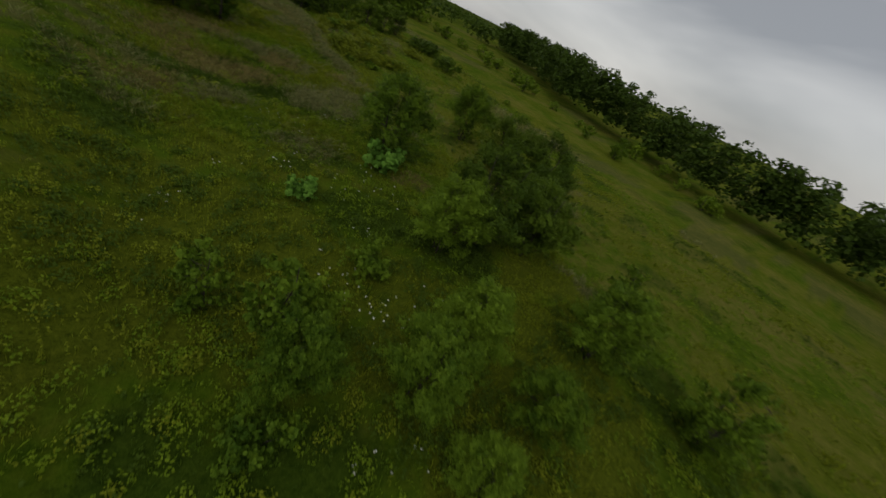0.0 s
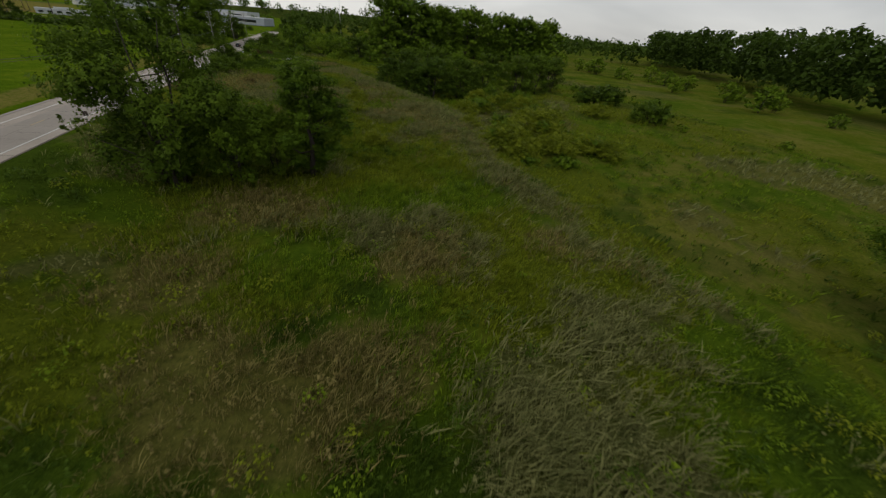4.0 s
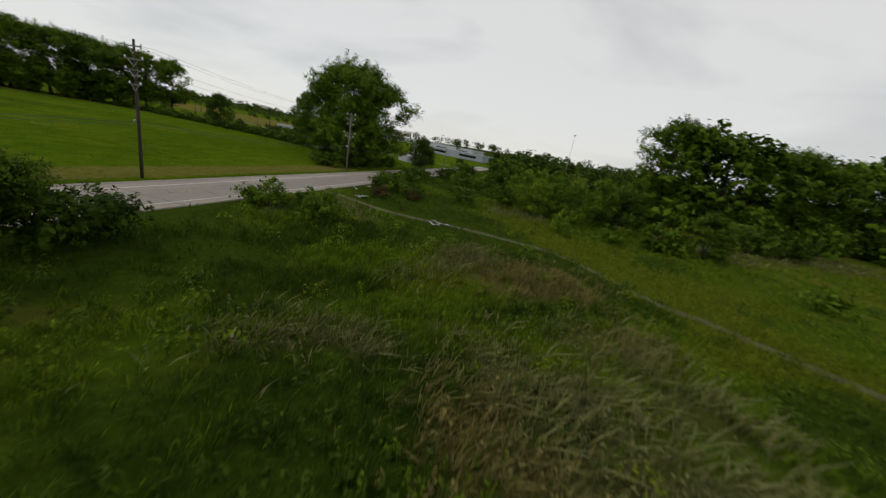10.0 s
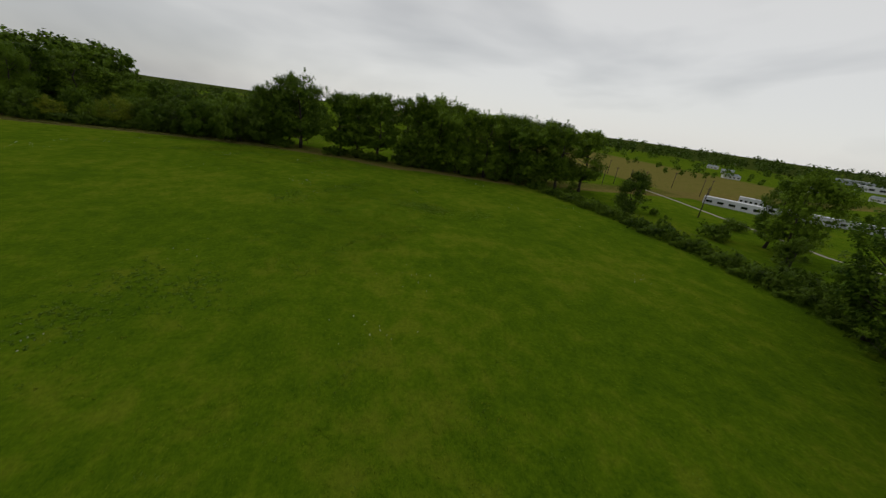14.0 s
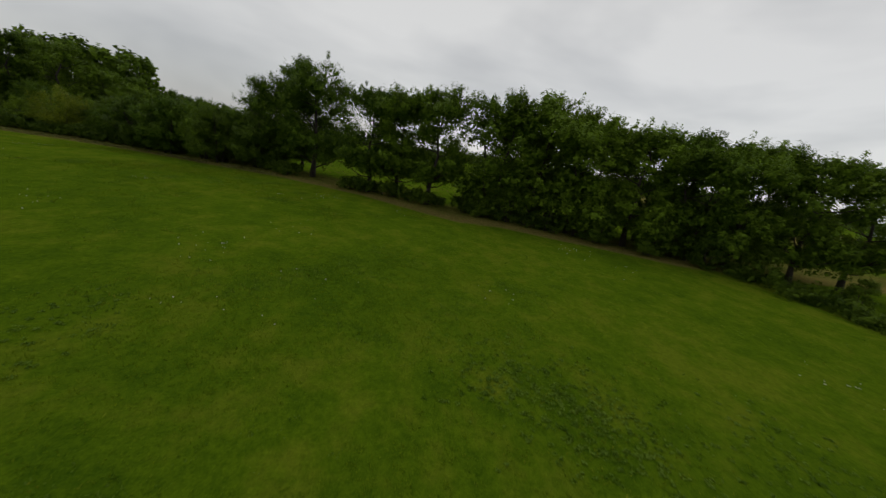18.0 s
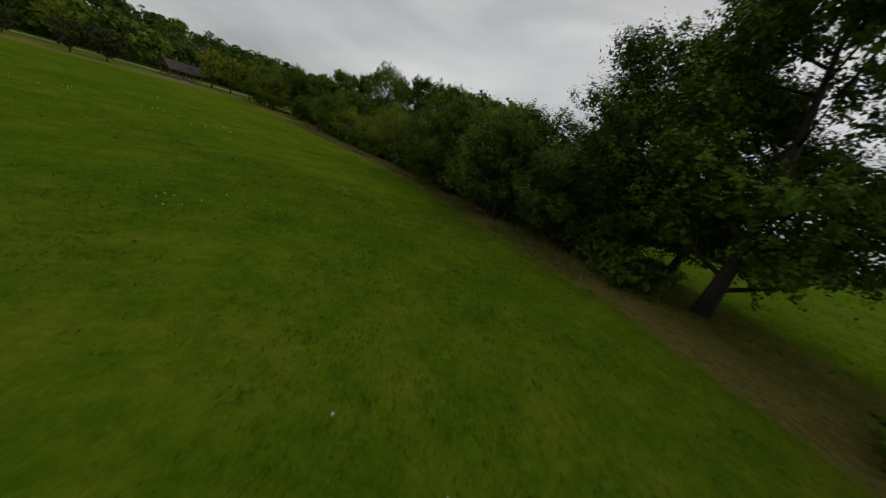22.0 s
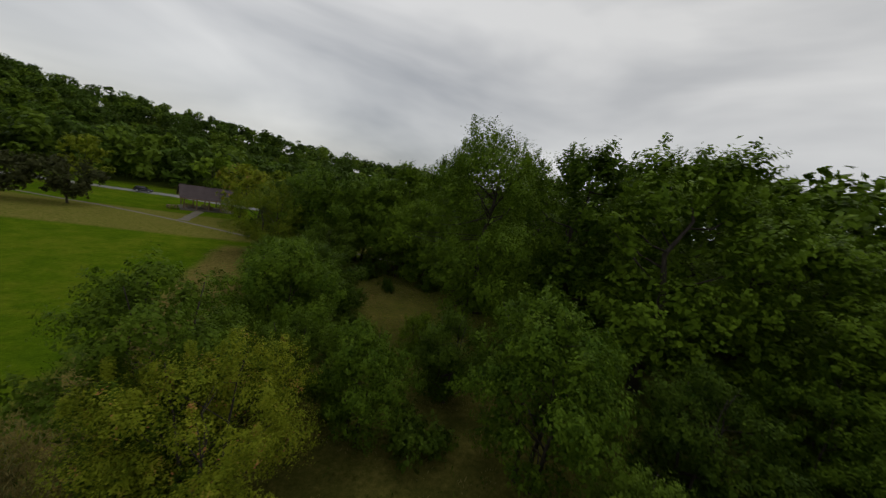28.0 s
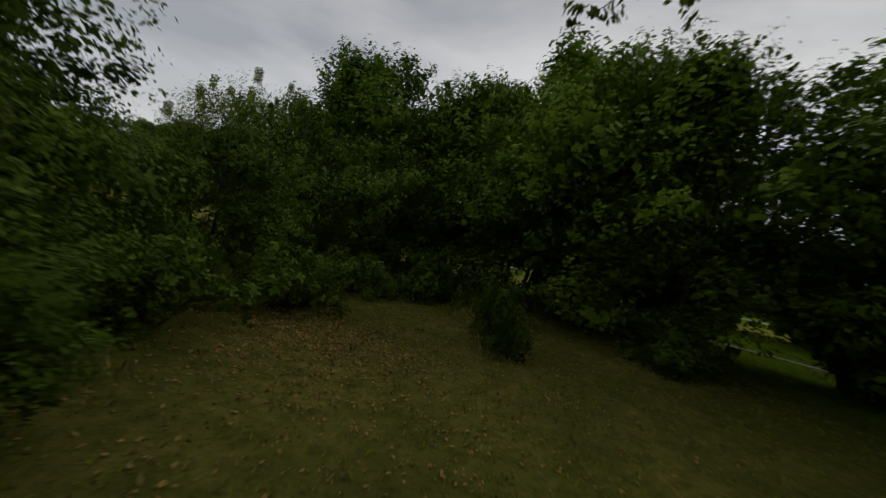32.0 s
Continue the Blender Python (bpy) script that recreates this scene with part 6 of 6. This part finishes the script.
# ---- buildings beyond the road ----
def make_building(name, label, w, d, h, wall, roof, pitch=0.0, bays=6):
    ob = empty(name, label, "building")
    t = 0.25
    for s in (-1, 1):
        part("wall", box(-w, s * d - t / 2, 0, w, s * d + t / 2, h), wall, ob)
        part("wall", box(s * w - t / 2, -d + t / 2, 0, s * w + t / 2, d - t / 2, h), wall, ob)
    if pitch:
        for s in (-1, 1):
            bm = bmesh.new()
            a = [bm.verts.new(v) for v in ((-w - 0.4, s * (d + 0.4), h - 0.1), (w + 0.4, s * (d + 0.4), h - 0.1), (w + 0.4, 0, h + pitch), (-w - 0.4, 0, h + pitch))]
            bm.faces.new(a)
            bmesh.ops.solidify(bm, geom=list(bm.faces), thickness=0.18)
            part("roof_slope", bm, roof, ob)
            bm = bmesh.new()
            bm.faces.new([bm.verts.new(v) for v in ((s * w, -d, h), (s * w, d, h), (s * w, 0, h + pitch - 0.1))])
            bmesh.ops.solidify(bm, geom=list(bm.faces), thickness=0.2)
            part("gable", bm, wall, ob)
    else:
        part("roof", box(-w - 0.2, -d - 0.2, h, w + 0.2, d + 0.2, h + 0.5, 0.05), roof, ob)
    for k in range(bays):
        x = -w + (k + 0.5) * 2 * w / bays
        ww = 0.55 * w / bays
        for s in (-1, 1):
            win = part("window", box(x - ww, s * (d + 0.13) - 0.03, h * 0.35, x + ww, s * (d + 0.13) + 0.03, h * 0.72), M_GLASS, ob, "dark window")
            part("sill", box(x - ww - 0.1, s * (d + 0.2) - 0.08, h * 0.31, x + ww + 0.1, s * (d + 0.2) + 0.08, h * 0.35), M_BOARD, win)
    return ob


def put(ob, x, y, turn):
    ob.matrix_world = Matrix.Translation((x, y, float(ground_z(x, y)) - 0.1)) @ Matrix.Rotation(radians(turn), 4, "Z")


put(make_building("house", "low red-brick house with a white metal roof", 6, 4.5, 3.0, M_BRICK, M_METALSHEET, 1.6, 3), -36, 380, 65)
put(make_building("garage", "small white garage with a pale roof", 3.2, 3, 2.6, M_METALSHEET, M_METALSHEET, 1.0, 1), -36, 364.5, 65)
put(make_building("factory", "long blue-grey factory with a flat white roof", 36, 16, 7, M_PANELBLUE, M_METALSHEET, 0, 2), -62, 600, -14)
put(make_building("factory", "long white warehouse with a flat roof", 46, 20, 10, M_METALSHEET, material("grey_roof_sheet", (0.34, 0.37, 0.42), 0.5, 0.1, 0.2), 0, 3), -98, 690, -14)
put(make_building("factory", "distant low white warehouse among trees", 45, 14, 6.5, M_METALSHEET, M_METALSHEET, 0, 10), -250, 900, 20)
put(make_building("factory", "distant blue-walled warehouse with a pale roof", 40, 16, 7, M_PANELBLUE, M_METALSHEET, 0, 10), -325, 985, 25)
for x, y, a in ((-250, 720, 10), (-330, 700, 35), (-300, 800, 0), (-195, 690, 5), (-225, 650, 50), (-390, 760, 20), (-270, 615, 70)):
    put(make_building("house", "distant pale house with a grey roof", 6, 4.5, 3.2, M_BOARD, bpy.data.materials["grey_roof_sheet"], 1.8, 3), x, y, a)
for x, y, a, w in ((-141, 421, 30, 11), (-152, 452, 30, 5), (-128, 446, 30, 12), (-112, 462, 28, 9)):
    put(make_building("mobile_home", "long low white mobile home with a pale flat roof", w, 2.6, 3.0, M_METALSHEET, M_METALSHEET, 0, 5), x, y, a)
ribbon("path", [(-178, 402), (-150, 396), (-132, 391), (-110, 385), (-86, 378), (-60, 384), (-40, 404), (-19, 406)], 1.6, M_CONCRETE, "narrow pale concrete path across the far lawn", "path", lift=0.08)
for kind, x, y, h in (("mid_b", -21.8, 341, 12), ("bush", -27, 350, 3), ("bush_dark", -32, 470, 5), ("far_mid", -163, 388, 8), ("bush_dark", -108, 372, 5), ("bush_dark", -99, 350, 6), ("bush_dark", -60, 350, 7), ("mid_b", -66, 362, 9), ("bush", -122, 352, 3)):
    plant(kind, x, y, h)
rng = random.Random(88)
spots = [(rng.uniform(-340, -90), rng.uniform(500, 620), rng.uniform(4, 8), rng.uniform(2, 4)) for _ in range(18)]
for k in range(110):  # thicker round the far houses
    a, d = rng.uniform(-0.95, 0.02), rng.uniform(470, 900)
    spots.append((-20 + d * math.sin(a), 160 + d * math.cos(a), rng.uniform(6, 13), rng.uniform(3, 6)))
far_woods("far_trees", spots, "scattered green trees among the far houses and fields", M_LEAF, 170, 0.65, 21, 7)


def make_mast():
    ob = empty("light_mast", "tall thin floodlight mast on the horizon", "light mast")
    part("pole", tube([(0, 0, -0.5), (0, 0, 20), (0, 0, 40)], [0.3, 0.22, 0.14], 10), M_GALV, ob, smooth=True)
    part("lamp_ring", tube([(0, 0, 39.7), (0, 0, 40.0), (0, 0, 40.3)], [0.5, 1.0, 0.5], 12), M_GALV, ob)
    for k in range(6):
        a = k * math.pi / 3
        part("floodlight", box(math.cos(a) * 1.1 - 0.25, math.sin(a) * 1.1 - 0.25, 39.4, math.cos(a) * 1.1 + 0.25, math.sin(a) * 1.1 + 0.25, 39.8, 0.04), M_GALV, ob)
    return ob


put(make_mast(), 50, 540, 0)

# ---- small things by the road ----
sign = empty("road_sign", "small dark square sign on a thin post at the road edge", "sign")
part("post", tube([(0, 0, -0.4), (0, 0, 1.9)], [0.035, 0.035], 8), M_GALV, sign)
part("plate", box(-0.3, -0.03, 1.35, 0.3, 0.0, 1.95, 0.01), M_POLE, sign, "dark back of the sign")
sign.matrix_world = Matrix.Translation((-7.7, 134.5, float(ground_z(-7.7, 134.5)) + 0.05))


def make_boards(name, label, seed, count, size):
    ob = empty(name, label, "rubbish")
    rng_ = random.Random(seed)
    for k in range(count):
        w, l_ = size * rng_.uniform(0.5, 1.0), size * rng_.uniform(0.8, 1.6)
        b = part("board", box(-w / 2, -l_ / 2, -0.03, w / 2, l_ / 2, 0.03, 0.01), M_BOARD if k % 3 else M_METALSHEET, ob)
        b.matrix_local = pose(rng_.uniform(-0.9, 0.9), rng_.uniform(-0.9, 0.9), 0.12 + 0.07 * k, rng_.uniform(-14, 14), rng_.uniform(-14, 14), rng_.uniform(0, 180))
    return ob


put(make_boards("dumped_boards", "heap of white boards dumped beside the dirt track", 3, 5, 1.0), -2.9, 253.6, 20)
put(make_boards("dumped_boards", "small heap of broken white slats in the grass", 8, 7, 0.8), 12.3, 247.6, 50)
for x, y in ((-8.4, 262), (-7.8, 266), (-7.2, 260)):
    put(make_boards("litter", "scrap of white litter by the road edge", int(y), 1, 0.5), x, y, 10)


def make_fallen_branch():
    ob = empty("fallen_branch", "bare grey fallen branches lying by the footpath", "branch")
    rng_ = random.Random(4)
    for k in range(5):
        a = rng_.uniform(0, 3.1)
        part("stick", tube([(0, 0, 0.1), (math.cos(a) * 0.9, math.sin(a) * 0.9, 0.25), (math.cos(a + 0.2) * 2.0, math.sin(a + 0.2) * 2.0, 0.12)], [0.06, 0.045, 0.015], 6), M_BARK, ob)
    return ob


put(make_fallen_branch(), -237.2, 125.5, 0)
